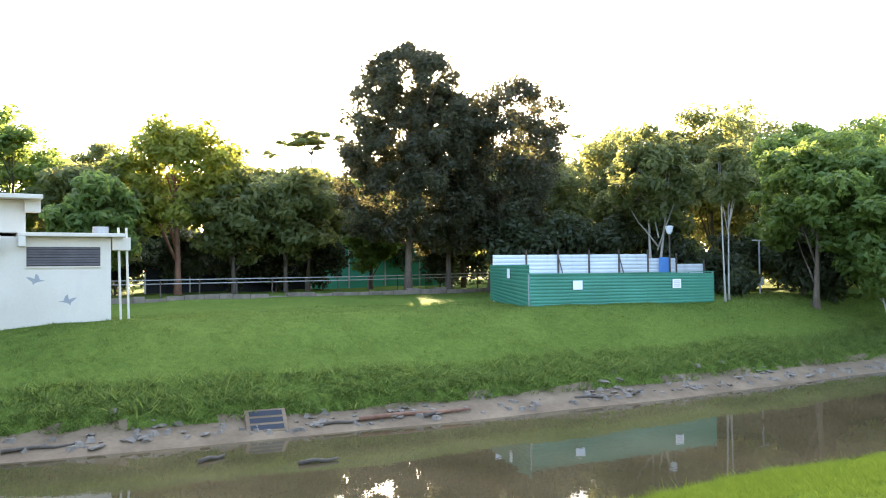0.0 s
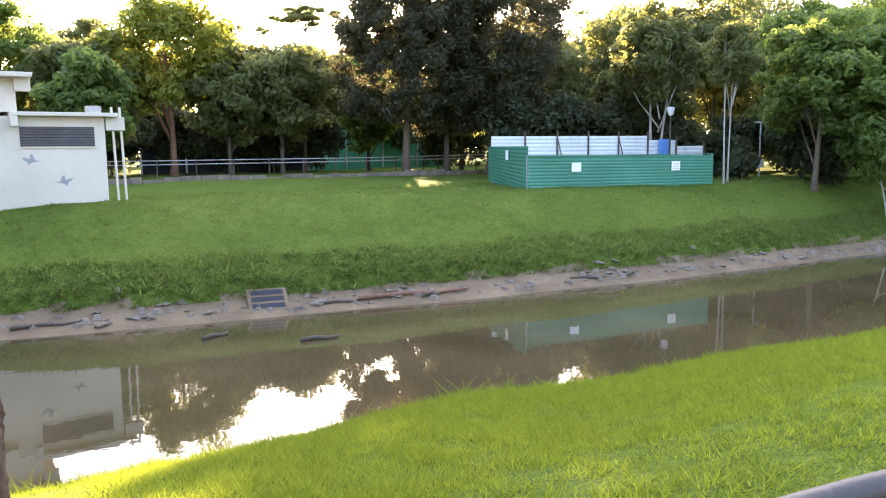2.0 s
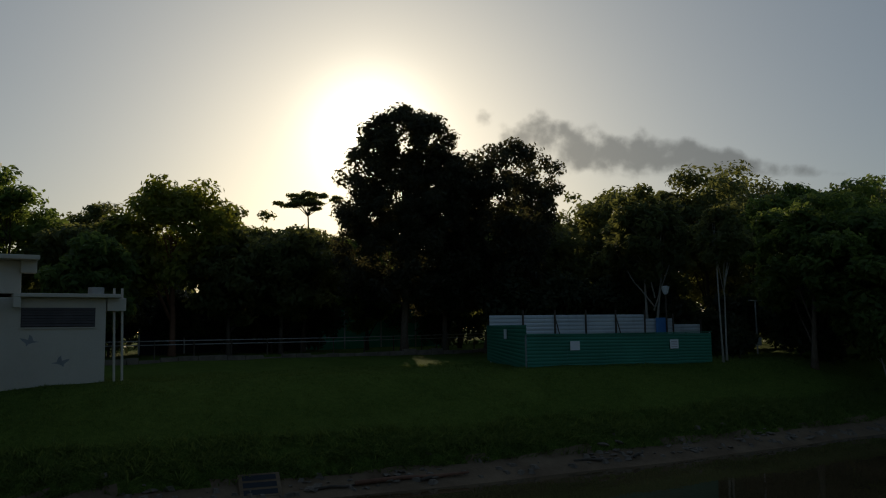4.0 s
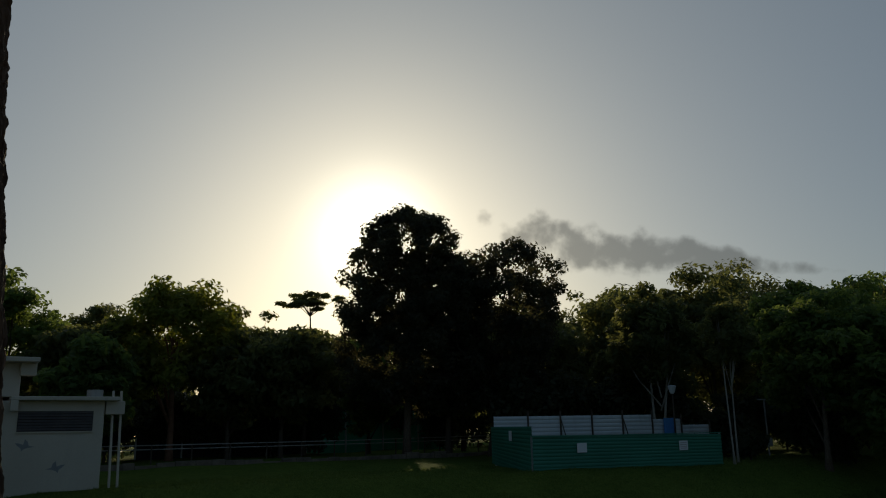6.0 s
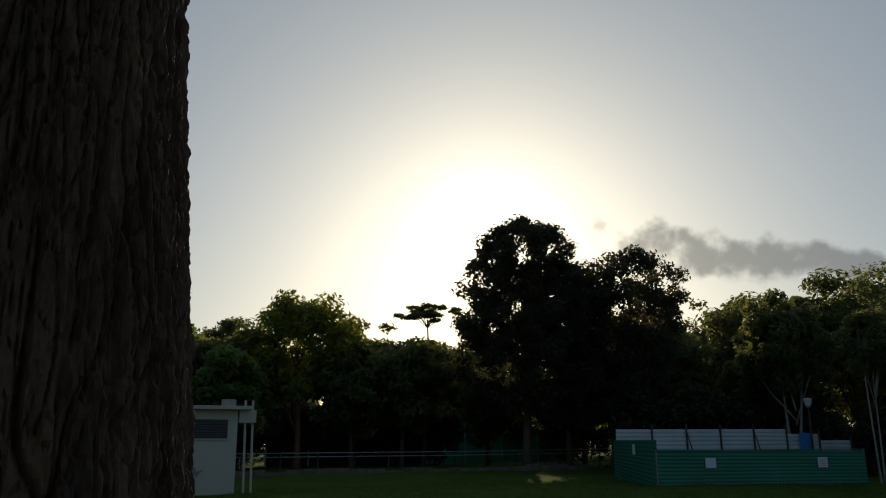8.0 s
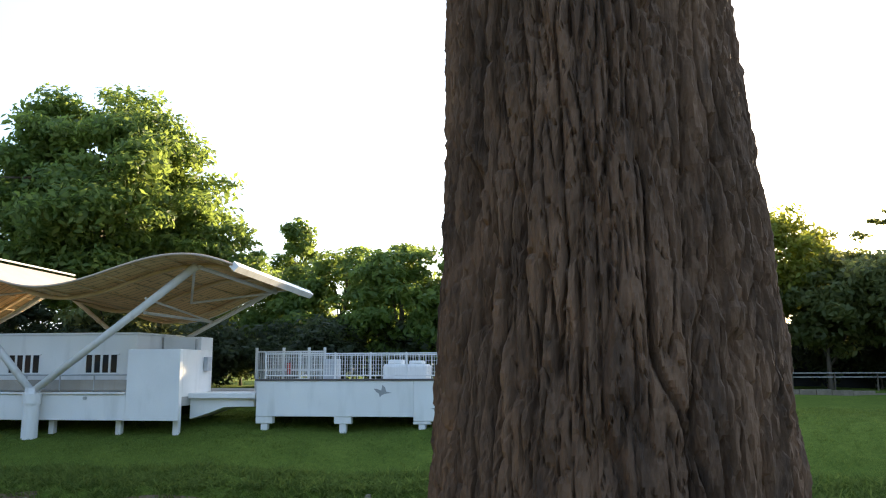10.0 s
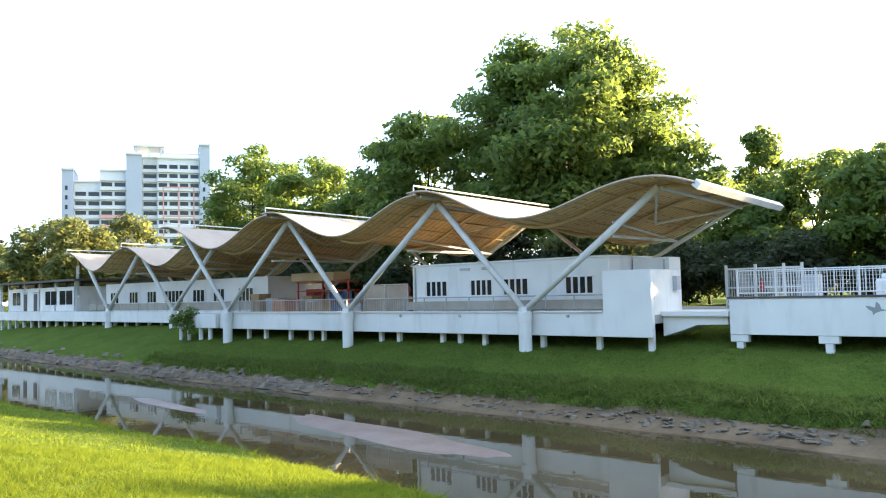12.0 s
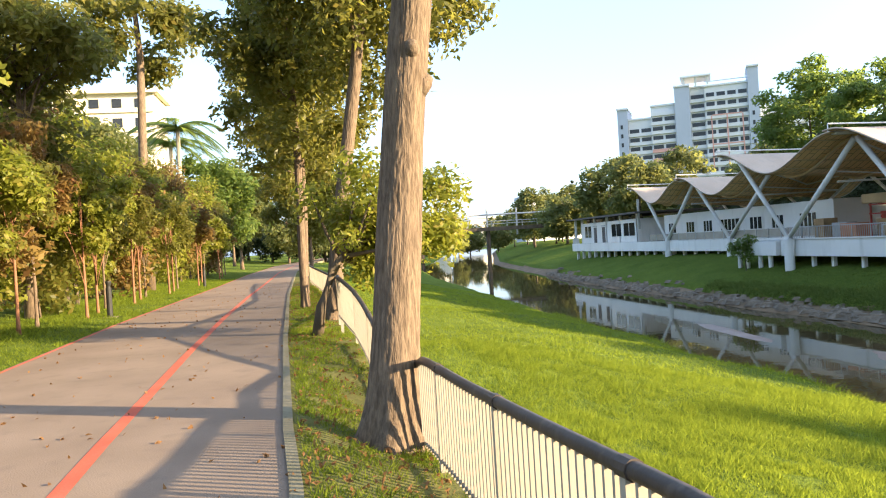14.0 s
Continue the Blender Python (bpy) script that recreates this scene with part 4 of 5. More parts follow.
sheetf = thing("sheet_fence", "pale grey sheet metal fence on thin posts", "fence")
P0, P1 = Vector((25.3, 33.65, 0)), Vector((38.6, 30.6, 0))
for i in range(7):
    a, b = P0.lerp(P1, i / 7), P0.lerp(P1, (i + 1) / 7)
    top = 2.35 if i < 5 else 2.1 if i == 5 else 1.75
    part("sheet", corrugated(a.xy, b.xy, -0.4, -0.4, top, top, 0.2, 0.02), ZINC, sheetf)
    part("post", Geo().box(b.x - 0.035, b.x + 0.035, b.y - 0.12, b.y - 0.05, -0.4, top + 0.28), BARK_DARK, sheetf)
    if i in (1, 3):
        part("brace", Geo().tube([(b.x, b.y - 0.1, top - 0.1), (b.x + 0.3, b.y - 0.5, 0.2)], 0.03, 6), BARK_DARK, sheetf)
w = P0.lerp(P1, 5.55 / 7)
part("blue_panel", Geo().box(w.x - 0.42, w.x + 0.42, w.y - 0.16, w.y - 0.1, 0.6, 2.15), BLUE, sheetf, "bright blue panel")

# ---- low stone wall, double rail and screens beyond the grass ----
lw = thing("low_wall", "low grey stone wall along the path behind", "wall", kind="structure")
rs = np.random.RandomState(9)
x = 5.5
while x < 33:
    w = rs.uniform(0.5, 1.1)
    y = 42.5 - 0.02 * x
    part("stone", Geo().box(x, x + w - 0.03, y, y + 0.3, land(x, y) - 0.2, land(x, y) + rs.uniform(0.16, 0.32)), STONE, lw, bevel=0)
    x += w
dr = thing("double_rail", "long double metal rail beside the road", "railing")
for z in (0.98, 1.2):
    part("rail", Geo().tube([(4, 46.0, z), (23, 45.6, z), (34, 45.0, z + 0.1)], 0.028, 6), CONCRETE, dr)
for x in np.arange(4.2, 34, 2.2):
    part("post", Geo().box(x - 0.03, x + 0.03, 45.66, 45.72, land(x, 45.7) - 0.2, 1.2), BARK_DARK, dr)
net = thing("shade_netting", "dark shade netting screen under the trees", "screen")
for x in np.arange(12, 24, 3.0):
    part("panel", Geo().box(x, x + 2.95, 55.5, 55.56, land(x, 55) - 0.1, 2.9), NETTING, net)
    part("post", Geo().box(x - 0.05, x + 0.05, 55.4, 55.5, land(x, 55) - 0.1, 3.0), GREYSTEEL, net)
ct = thing("court_screen", "green mesh screen round a sports court", "screen")
for x in np.arange(26, 40, 3.5):
    part("panel", Geo().box(x, x + 3.45, 60, 60.06, land(x, 60) - 0.1, 3.4), COURT, ct)
    part("post", Geo().box(x - 0.05, x + 0.05, 59.9, 60, land(x, 60) - 0.1, 3.5), GREYSTEEL, ct)
st = thing("far_shelter", "low white shelter seen beyond the trees", "shelter")
part("roof", Geo().box(45, 58, 40, 43, 2.0, 2.12), PAPER, st)
for x in (45.5, 49, 53, 57.5):
    part("post", Geo().box(x - 0.08, x + 0.08, 40.1, 40.26, land(x, 40) - 0.1, 2.0), WHITE, st)
lamp = thing("park_lamp", "dark post lamp with a pale head", "lamp")
part("post", Geo().tube([(36.2, 31.0, -0.4), (36.2, 31.0, 3.5)], 0.05, 8), BARK_DARK, lamp)
part("head", Geo().tube([(36.2, 31.0, 3.5), (36.2, 31.0, 3.62), (36.2, 31.0, 3.95), (36.2, 31.0, 4.0)], [0.08, 0.16, 0.24, 0.1], 10), PAPER, lamp)
post = thing("signpost", "thin pole with a crossbar and small white board", "signpost")
part("pole", Geo().tube([(42.5, 29.5, -0.4), (42.5, 29.5, 3.2)], 0.05, 8), GREYSTEEL, post)
part("crossbar", Geo().box(41.9, 43.1, 29.45, 29.55, 3.1, 3.18), GREYSTEEL, post)
part("board", Geo().box(42.2, 42.8, 29.4, 29.44, 0.4, 0.9), PAPER, post)

drain = thing("drain_outlet", "concrete drain outlet with dark slots in the bank", "drain")
dx, dy = 8.35, lerp(FAR, 8.35) + 0.35
tilt = pose(dx, dy, -3.0, 33, 0, -13)
part("frame", Geo().box(-0.6, 0.6, 0, 0.95, -0.35, 0.06, tilt), MUD, drain, "stained concrete frame", bevel=0.03)
# the slots are flat near-black plates, their inner shade given by colour
for i in range(3):
    part("slot", Geo().box(-0.48, 0.48, 0.08 + i * 0.29, 0.28 + i * 0.29, 0, 0.064, tilt), NETTING, drain, "near-black plate painting the shade inside a slot")


def driftwood(x, y, length, turn, r=0.06, mat=None):
    ob = part("driftwood", Geo().tube([(-length / 2, 0, 0), (-length * 0.1, 0.06, 0.03), (length * 0.2, -0.03, 0), (length / 2, 0.05, 0.02)], [r, r * 0.9, r * 0.8, r * 0.5], 7), mat or BARK_DARK, smooth=True)
    ob.matrix_basis = pose(x, y, max(land(x, y), WATER_Z) + r * 0.6, 0, 0, turn)
    tagged(ob, "dark waterlogged branch on the mud", "driftwood", "driftwood on the bank")


for x, l, t in ((2.6, 1.8, -8), (10.5, 1.3, -10), (13.6, 1.2, 10), (19.5, 1.4, -20), (21.5, 1.1, 25), (-8, 1.3, 4)):
    driftwood(x, lerp(FAR, x) + 0.45, l, t, 0.055)
driftwood(12.9, lerp(FAR, 12.9) + 0.5, 3.7, -11, 0.075, BARK_RED)
driftwood(6.2, lerp(FAR, 6.2) - 2.0, 0.8, 20)
driftwood(8.3, lerp(FAR, 8.3) - 3.4, 1.0, -10)


# ---- railing beside the path ----
rl = lambda x: lerp(RAIL, x)
fence = thing("path_railing", "grey-beige slatted railing with a brown handrail", "railing")
rz = lambda x: lerp(RAIL_TOP, x)
xs = list(np.arange(-46, 8.01, 0.25))
part("handrail", Geo().tube([(x, rl(x), rz(x)) for x in xs], 0.04, 10), RAILBROWN, fence, "round dark brown handrail", smooth=True)
part("bottom_rail", Geo().tube([(x, rl(x), rz(x) - 0.8) for x in xs], 0.02, 6), SLAT, fence)
sl = Geo().box(-0.012, 0.012, -0.022, 0.022, -0.84, -0.03).mesh("baluster", SLAT)
for x in np.arange(-23, 6.6, 0.1):
    o = part("baluster", sl, SLAT, fence)
    o.location = (x, rl(x), rz(x))
    o.rotation_euler = (0, 0, math.atan2(rl(x + 0.1) - rl(x - 0.1), 0.2))
g = Geo()
for x in np.arange(-46, -23.05, 0.1):
    g.box(x - 0.012, x + 0.012, rl(x) - 0.022, rl(x) + 0.022, rz(x) - 0.84, rz(x) - 0.03)
tagged(part("baluster_run", g, SLAT, fence), kind="stuff")
for x in np.arange(-45, 8, 1.9):
    part("post", Geo().box(x - 0.03, x + 0.03, rl(x) - 0.03, rl(x) + 0.03, land(x, rl(x)) - 0.15, rz(x) - 0.02), SLAT, fence)
    part("clamp", Geo().tube([(x - 0.05, rl(x - 0.05), rz(x - 0.05)), (x + 0.05, rl(x + 0.05), rz(x + 0.05))], 0.048, 10), RAILBROWN, fence)


# ---- the furrowed trunk close by ----
def near_trunk():
    t = thing("roadside_tree", "massive furrowed dark brown tree trunk", "tree", at=(0.075, 1.92, 0))
    nu, nz, z0, z1 = 620, 430, -0.9, 4.6
    th = np.linspace(0, 2 * math.pi, nu, endpoint=False)
    v = []
    for j in range(nz + 1):
        z = z0 + (z1 - z0) * j / nz
        base = 0.345 + 0.05 * max(0, 3.0 - max(z, 1.25)) ** 1.3 + 0.03 * max(0, 1.25 - z)
        sway = 0.02 * math.sin(z * 1.3)
        for a in th:
            cx, sy = math.cos(a), math.sin(a)
            wx = noise.noise((cx * 3, sy * 3, z * 2.5)) * 0.6
            # upright ridges split by V-shaped furrows, broken across into flakes
            n1 = noise.noise((cx * 8.5 + wx, sy * 8.5 - wx, z * 1.7 + wx))
            n2 = noise.noise((cx * 15 + wx, sy * 15 - wx, z * 3.6 + 5.0))
            n3 = noise.noise((cx * 11, sy * 11, z * 11 + wx))
            furrow = 0.03 * max(0, 1 - abs(n1) / 0.2) ** 1.5 + 0.016 * max(0, 1 - abs(n2) / 0.16) + 0.012 * max(0, 1 - abs(n3) / 0.07)
            flake = math.floor(noise.noise((cx * 17, sy * 17, z * 8.5)) * 5) / 5 * 0.013
            grain = noise.noise((cx * 45, sy * 45, z * 30)) * 0.006 + noise.noise((cx * 80, sy * 80, z * 75)) * 0.004
            r = base - 0.006 + 0.022 * noise.noise((cx * 1.5, sy * 1.5, z * 0.8)) - furrow + flake + grain
            v.append((r * cx + sway, r * sy, z))
    f = [(j * nu + k, j * nu + (k + 1) % nu, (j + 1) * nu + (k + 1) % nu, (j + 1) * nu + k) for j in range(nz) for k in range(nu)]
    part("trunk", Geo().add(v, f), BARK_NEAR, t)
    rs = np.random.RandomState(3)
    for i in range(7):
        a = i * 0.9 + 0.3
        e = Vector((math.cos(a) * 4, math.sin(a) * 4, 10 + rs.uniform(-1, 1.5)))
        part("limb", Geo().tube([(0, 0, 4.2), Vector((0, 0, 4.2)).lerp(e, 0.5) + Vector((0, 0, 0.8)), e], [0.3, 0.16, 0.05], 8), BARK_NEAR, t, smooth=True)
    c, r = crown_clumps(rs, 50, 5, 5, 9.4, 13, 1.3)
    part("crown", leaf_mesh("crown", c, r, 7000, 0.12, LEAF_PATH, rs), LEAF_PATH, t)


near_trunk()

# ---- trees beside the path ----
def path_tree(label, at, height, r, lean, base, spread_r, seed, count, flare=0.5, leaf=LEAF_PATH, size=0.075, clumps=80, detail=True, off=(0, 0)):
    rs = np.random.RandomState(seed)
    t = thing("path_tree", label, "tree", "trees along the railing", at=at)
    nu, nz = (120, 420) if detail else (48, 110)
    v, top = [], height * 0.75
    for j in range(nz + 1):
        z = -0.15 + (top + 0.15) * j / nz
        k = max(0, z) / top
        cx, cy = lean[0] * z + 0.05 * math.sin(z * 0.9 + seed), lean[1] * z + 0.04 * math.sin(z * 0.7 + seed)
        for i in range(nu):
            a = 2 * math.pi * i / nu
            rad = r * (1 - 0.35 * k) * (1 + flare * math.exp(-max(0, z + 0.1) * 3.2) * (1 + 0.35 * math.sin(a * 5 + seed)))
            ca, sa = math.cos(a), math.sin(a)
            w = 0.4 * noise.noise((ca * 2, sa * 2, z * 1.6 + seed))
            rad += r * 0.06 * noise.noise((ca * 1.5, sa * 1.5, z * 0.9 + seed)) - 0.009 * max(0, 1 - abs(noise.noise((ca * 9 + w, sa * 9 - w, z * 1.7))) / 0.2) - 0.006 * max(0, 1 - abs(noise.noise((ca * 8, sa * 8, z * 9))) / 0.1) + 0.005 * noise.noise((ca * 16, sa * 16, z * 9))
            v.append((cx + rad * math.cos(a), cy + rad * math.sin(a), z))
    f = [(j * nu + i, j * nu + (i + 1) % nu, (j + 1) * nu + (i + 1) % nu, (j + 1) * nu + i) for j in range(nz) for i in range(nu)]
    part("trunk", Geo().add(v, f), BARK, t, smooth=True)
    c, cr = crown_clumps(rs, clumps, spread_r, spread_r, base, height, spread_r * 0.24, 0.2, 0.35)
    c[:, 0] += lean[0] * height * 0.5 + off[0]
    c[:, 1] += lean[1] * height * 0.5 + off[1]
    for i in range(0, clumps, 5):
        e = Vector(c[i])
        z0 = max(base * 0.8, min(e.z - 0.5, top * 0.95))
        s0 = Vector((lean[0] * z0, lean[1] * z0, z0))
        m = s0.lerp(e, 0.5) + Vector((0, 0, rs.uniform(-0.2, 0.5)))
        part("limb", Geo().tube([s0, m, e], [r * 0.3, r * 0.17, 0.015], 7), BARK, t, smooth=True)
    part("crown", leaf_mesh("crown", c, cr, count, size, leaf, rs, 0.8, 0.3), leaf, t)
    return t


p1 = path_tree("pale brown trunk standing against the railing", (-8.15, 0.34, -0.3), 13.2, 0.245, (0, 0.122), 7.2, 3.7, 21, 11000, 0.9, size=0.075, off=(-0.5, 0.6))
part("knot", Geo().tube([(0.02, 0.46, 3.88), (0.17, 0.46, 3.95), (0.23, 0.46, 4.0)], [0.1, 0.08, 0.055], 12), BARK, p1, "sawn-off branch stub", smooth=True)
part("knot", Geo().tube([(0, 0.46, 3.48), (0.02, 0.6, 3.65), (0.02, 0.66, 3.7)], [0.1, 0.085, 0.035], 12), BARK, p1, smooth=True)
path_tree("leaning pale trunk beside the railing", (-20, 0.12, -0.05), 13, 0.2, (0, 0.145), 6.2, 3.6, 22, 22000, 0.4, size=0.11, off=(-1.0, 0.2))
path_tree("slim straight tree beside the path", (-25, -0.55, -0.05), 14, 0.13, (0, -0.01), 4.4, 3.0, 23, 20000, 0.4, size=0.12, detail=False)
path_tree("slim tree on the grass verge", (-33, -0.6, -0.05), 13, 0.13, (0, 0.02), 4.4, 3.2, 24, 15000, 0.4, size=0.13, detail=False)
path_tree("slim tree on the grass verge", (-46, -0.9, -0.05), 12, 0.14, (0, 0.0), 4.0, 3.2, 25, 12000, 0.4, size=0.15, detail=False)
path_tree("tree on the grass verge further along", (-64, -0.4, -0.05), 12, 0.16, (0, 0.0), 2.4, 3.8, 26, 15000, 0.4, size=0.18, detail=False)

bush = thing("leaning_small_tree", "small leaning tree with a round yellow-green crown", "tree", at=(-16.6, -0.3, -0.05))
part("trunk", Geo().tube([(0, 0, -0.1), (0.05, 0.12, 0.6), (0, 0.4, 1.3), (0.1, 0.7, 1.75)], [0.13, 0.1, 0.09, 0.07], 10), BARK_DARK, bush, smooth=True)
rs = np.random.RandomState(31)
c, r = crown_clumps(rs, 46, 1.5, 2.15, 1.3, 3.75, 0.52, 0.0, 0.3)
c[:, 1] += 1.85
for i in range(0, 46, 4):
    e = Vector(c[i])
    part("limb", Geo().tube([(0.05, 0.6, 1.6), Vector((0.05, 0.6, 1.6)).lerp(e, 0.5) + Vector((0, 0, -0.15)), e], [0.06, 0.035, 0.01], 6), BARK_DARK, bush, smooth=True)
part("crown", leaf_mesh("crown", c, r, 11000, 0.075, LEAF_LIME, rs, 0.9, 0.4), LEAF_LIME, bush)

# saplings on the other side of the path
rs = np.random.RandomState(41)
sap_x = [-18.4, -21.0, -23.4, -26.0, -28.4, -30.6, -32.5, -35, -37.5, -40, -43, -46, -50, -54, -58, -62, -67, -72]
for i, x in enumerate(sap_x):
    y = lerp(EDGE_L, x) - 1.45 - 0.3 * (i % 3)
    lf = (LEAF_LIME, LEAF_PATH, LEAF_RUST, LEAF_LIME, LEAF_PATH)[i % 5]
    tree("sapling", ("thin young tree with lime green leaves beside the path", "thin young tree with sparse green leaves", "thin young tree with rusty leaves", "staked sapling with yellow-green leaves", "slender sapling with mixed green leaves")[i % 5],
         on(x, y), rs.uniform(4.8, 6.4), 1.25, 1.8, lf, BARK_RED if i % 3 < 2 else BARK, 0.055, 200 + i, 26, 0.42, 3600 if x > -45 else 1800, 0.095 if x > -45 else 0.14, limbs=8, group="saplings beside the path")
for i, x in enumerate(np.arange(-13, -78, -2.5)):
    y = lerp(EDGE_L, x) - 3.7 - 1.1 * (i % 2)
    tree("hedge_shrub", ("dense green shrub behind the saplings", "dense rusty-leaved shrub behind the saplings", "tall yellow-green shrub behind the saplings")[i % 3], on(x, y), rs.uniform(7.0, 9.4), 2.6, -0.4,
         (LEAF_PATH, LEAF_RUST, LEAF_LIME)[i % 3], BARK_DARK, 0.08, 240 + i, 55, 0.9, 8500, 0.14, limbs=4, group="shrubs behind the saplings", shell=0.3)
for i, (x, y, h, r, b, lf, sz, n) in enumerate(((-17, -11.5, 12.8, 4.2, 7.6, LEAF_PATH, 0.13, 15000), (-27, -9.2, 11.0, 3.2, 6.6, LEAF_PATH, 0.14, 11000), (-36, -14, 13, 5, 4, LEAF_PATH, 0.2, 9000), (-56, -13.6, 11.5, 3.4, 3, LEAF_MID, 0.22, 9000), (-80, -9.5, 12, 5, 2, LEAF_FRESH, 0.25, 9000), (-95, -8.5, 13, 5, 2, LEAF_MID, 0.28, 8000), (-92, 2.6, 11, 4, 2, LEAF_MID, 0.25, 7000), (-112, -11, 14, 6, 1.5, LEAF_FRESH, 0.3, 8000), (-118, 7, 9, 4, 1.5, LEAF_FRESH, 0.3, 6000), (-130, -4, 12, 6, 1, LEAF_MID, 0.32, 8000), (-10, -12, 12, 4.5, 6.0, LEAF_PATH, 0.14, 9000), (2, -13, 12, 5, 5, LEAF_PATH, 0.16, 8000))):
    tree("roadside_canopy_tree", "tall leafy tree overhanging the path", on(x, y), h, r, b, lf, BARK, 0.2, 300 + i, 60, r * 0.28, n, sz, limbs=12, group="tall trees beside the path", fork=0.8)
bare = thing("tall_bare_trunk", "tall straight pale trunk rising over the shrubs", "tree", at=on(-44.5, -9.0))
part("trunk", Geo().tube([(0, 0, -0.2), (0.1, 0, 6), (0, 0.2, 12.5), (0.1, 0.1, 15)], [0.28, 0.24, 0.2, 0.12], 12), BARK, bare, smooth=True)
rs = np.random.RandomState(55)
c, r = crown_clumps(rs, 40, 3.5, 3.5, 11.5, 16.5, 1.0)
part("crown", leaf_mesh("crown", c, r, 6000, 0.2, LEAF_PATH, rs), LEAF_PATH, bare)


def palm(at, h, seed):
    t = thing("palm_tree", "tall feathery palm with drooping fronds", "palm", at=at)
    part("trunk", Geo().tube([(0, 0, -0.2), (0.05, 0, h * 0.5), (0, 0.05, h)], [0.26, 0.2, 0.17], 10), BARK_PALE, t, smooth=True)
    rs = np.random.RandomState(seed)
    for i in range(26):
        a, up = i * 2.4, rs.uniform(-0.2, 1.1)
        d, pts = Vector((math.cos(a), math.sin(a), 0)), []
        for k in range(9):
            u = k / 8
            pts.append(Vector((0, 0, h)) + d * (4.4 * u * math.cos(up * 0.5)) + Vector((0, 0, up * 2.2 * u - 2.6 * u * u)))
        g = Geo().tube(pts, [0.05 * (1 - 0.9 * k / 8) for k in range(9)], 5)
        side = d.cross(Vector((0, 0, 1)))
        for k in range(1, 9):
            for m in (0, 0.2, 0.4, 0.6, 0.8):
                q = pts[k - 1].lerp(pts[k], m)
                for s in (-1, 1):
                    e = q + side * s * 0.85 * (1 - 0.5 * k / 8) + d * 0.3 + Vector((0, 0, -0.3))
                    g.add([q, q + d * 0.12, e], [(0, 1, 2)])
        part("frond", g, LEAF_FRESH, t)


palm(on(-69.5, -11.0), 12.8, 4)
palm(on(-76, -12.7), 12.2, 6)

for x in (-26.3, -48):
    y = lerp(EDGE_L, x) - 0.85
    b = thing("path_bollard", "black bollard light on a small concrete foot", "bollard", at=(x, y, land(x, y)))
    part("post", Geo().tube([(0, 0, 0), (0, 0, 0.95)], 0.09, 14), BOLLARD, b)
    part("head", Geo().tube([(0, 0, 0.95), (0, 0, 1.0), (0, 0, 1.12), (0, 0, 1.16)], [0.06, 0.06, 0.095, 0.095], 14), BOLLARD, b)
    part("foot", Geo().box(-0.2, 0.2, -0.2, 0.2, -0.08, 0.03), KERB, b)

# ---- trees of the far bank ----
FB = "trees on the far bank"
def domed_tree(label, at, profile, trunk_r, seed, clumps, cr, count, size, bark, limbs=14, off=(0, 0)):
    """A dense crown whose outline follows (height, radius) pairs, with leafy clumps on its skin."""
    rs = np.random.RandomState(seed)
    t = thing("broad_tree", label, "tree", FB, at=at)
    lo, hi = profile[0][0], profile[-1][0]
    c = []
    while len(c) < clumps:
        z = rs.uniform(lo, hi - cr * 0.4)
        w = max(lerp(profile, z) - cr * 0.55, 0.05)
        if rs.uniform(0, 1) > (w + 0.8) / 4.6:
            continue
        a, q = rs.uniform(0, 2 * math.pi), w * rs.uniform(0.12, 1.0) ** 0.42 * rs.uniform(0.93, 1.06)
        c.append((q * math.cos(a) + off[0] * z / hi, q * math.sin(a) + off[1] * z / hi, z))
    c = np.array(c)
    r = cr * rs.uniform(0.6, 1.25, clumps)
    top = Vector((off[0], off[1], lo + (hi - lo) * 0.75))
    spine = [(top.x * u ** 1.4 + 0.12 * math.sin(u * 5 + seed), top.y * u ** 1.4, -0.3 + (top.z + 0.3) * u) for u in np.linspace(0, 1, 9)]
    part("trunk", Geo().tube(spine, [trunk_r * (1.25 if k == 0 else 1 - 0.1 * k) for k in range(9)], 10), bark, t, smooth=True)
    for i in rs.choice(clumps, limbs, replace=False):
        e = Vector(c[i])
        b = Vector(spine[min(6, max(2, int(e.z / top.z * 6)))])
        b.z = min(b.z, e.z - 0.3)
        m = b.lerp(e, 0.5) + Vector((0, 0, rs.uniform(-0.2, 0.5)))
        part("limb", Geo().tube([b, m, e], [trunk_r * 0.38, trunk_r * 0.22, 0.03], 6), bark, t, smooth=True)
    part("crown", leaf_mesh("crown", c, r, count, size, LEAF_BIG, rs, 0.8), LEAF_BIG, t)
    return t


domed_tree("tall dense domed tree with dark leaves", on(25.35, 42.6), [(3.2, 2.9), (4.6, 4.4), (6.5, 4.8), (9, 4.7), (11, 4.5), (12.8, 4.0), (14.0, 3.3), (14.9, 2.3), (15.4, 1.4), (15.8, 0.4)], 0.26, 61, 470, 0.7, 58000, 0.145, BARK, 18, (0.35, 0.1))
domed_tree("dense rounded dark-leaved tree beside the domed one", on(30.4, 40.8), [(3.2, 2.4), (5, 3.6), (8, 3.9), (10.5, 3.9), (12, 3.6), (12.9, 2.7), (13.4, 1.7), (13.8, 0.4)], 0.24, 62, 290, 0.7, 36000, 0.145, BARK, 14, (1.5, -1.0))
domed_tree("dark dense tree between the two crowns", on(28.2, 42.6), [(2.8, 2.2), (5, 3.4), (9, 3.5), (11.2, 2.8), (12.4, 1.6), (13.0, 0.5)], 0.2, 63, 170, 0.75, 18000, 0.16, BARK_DARK, 10)
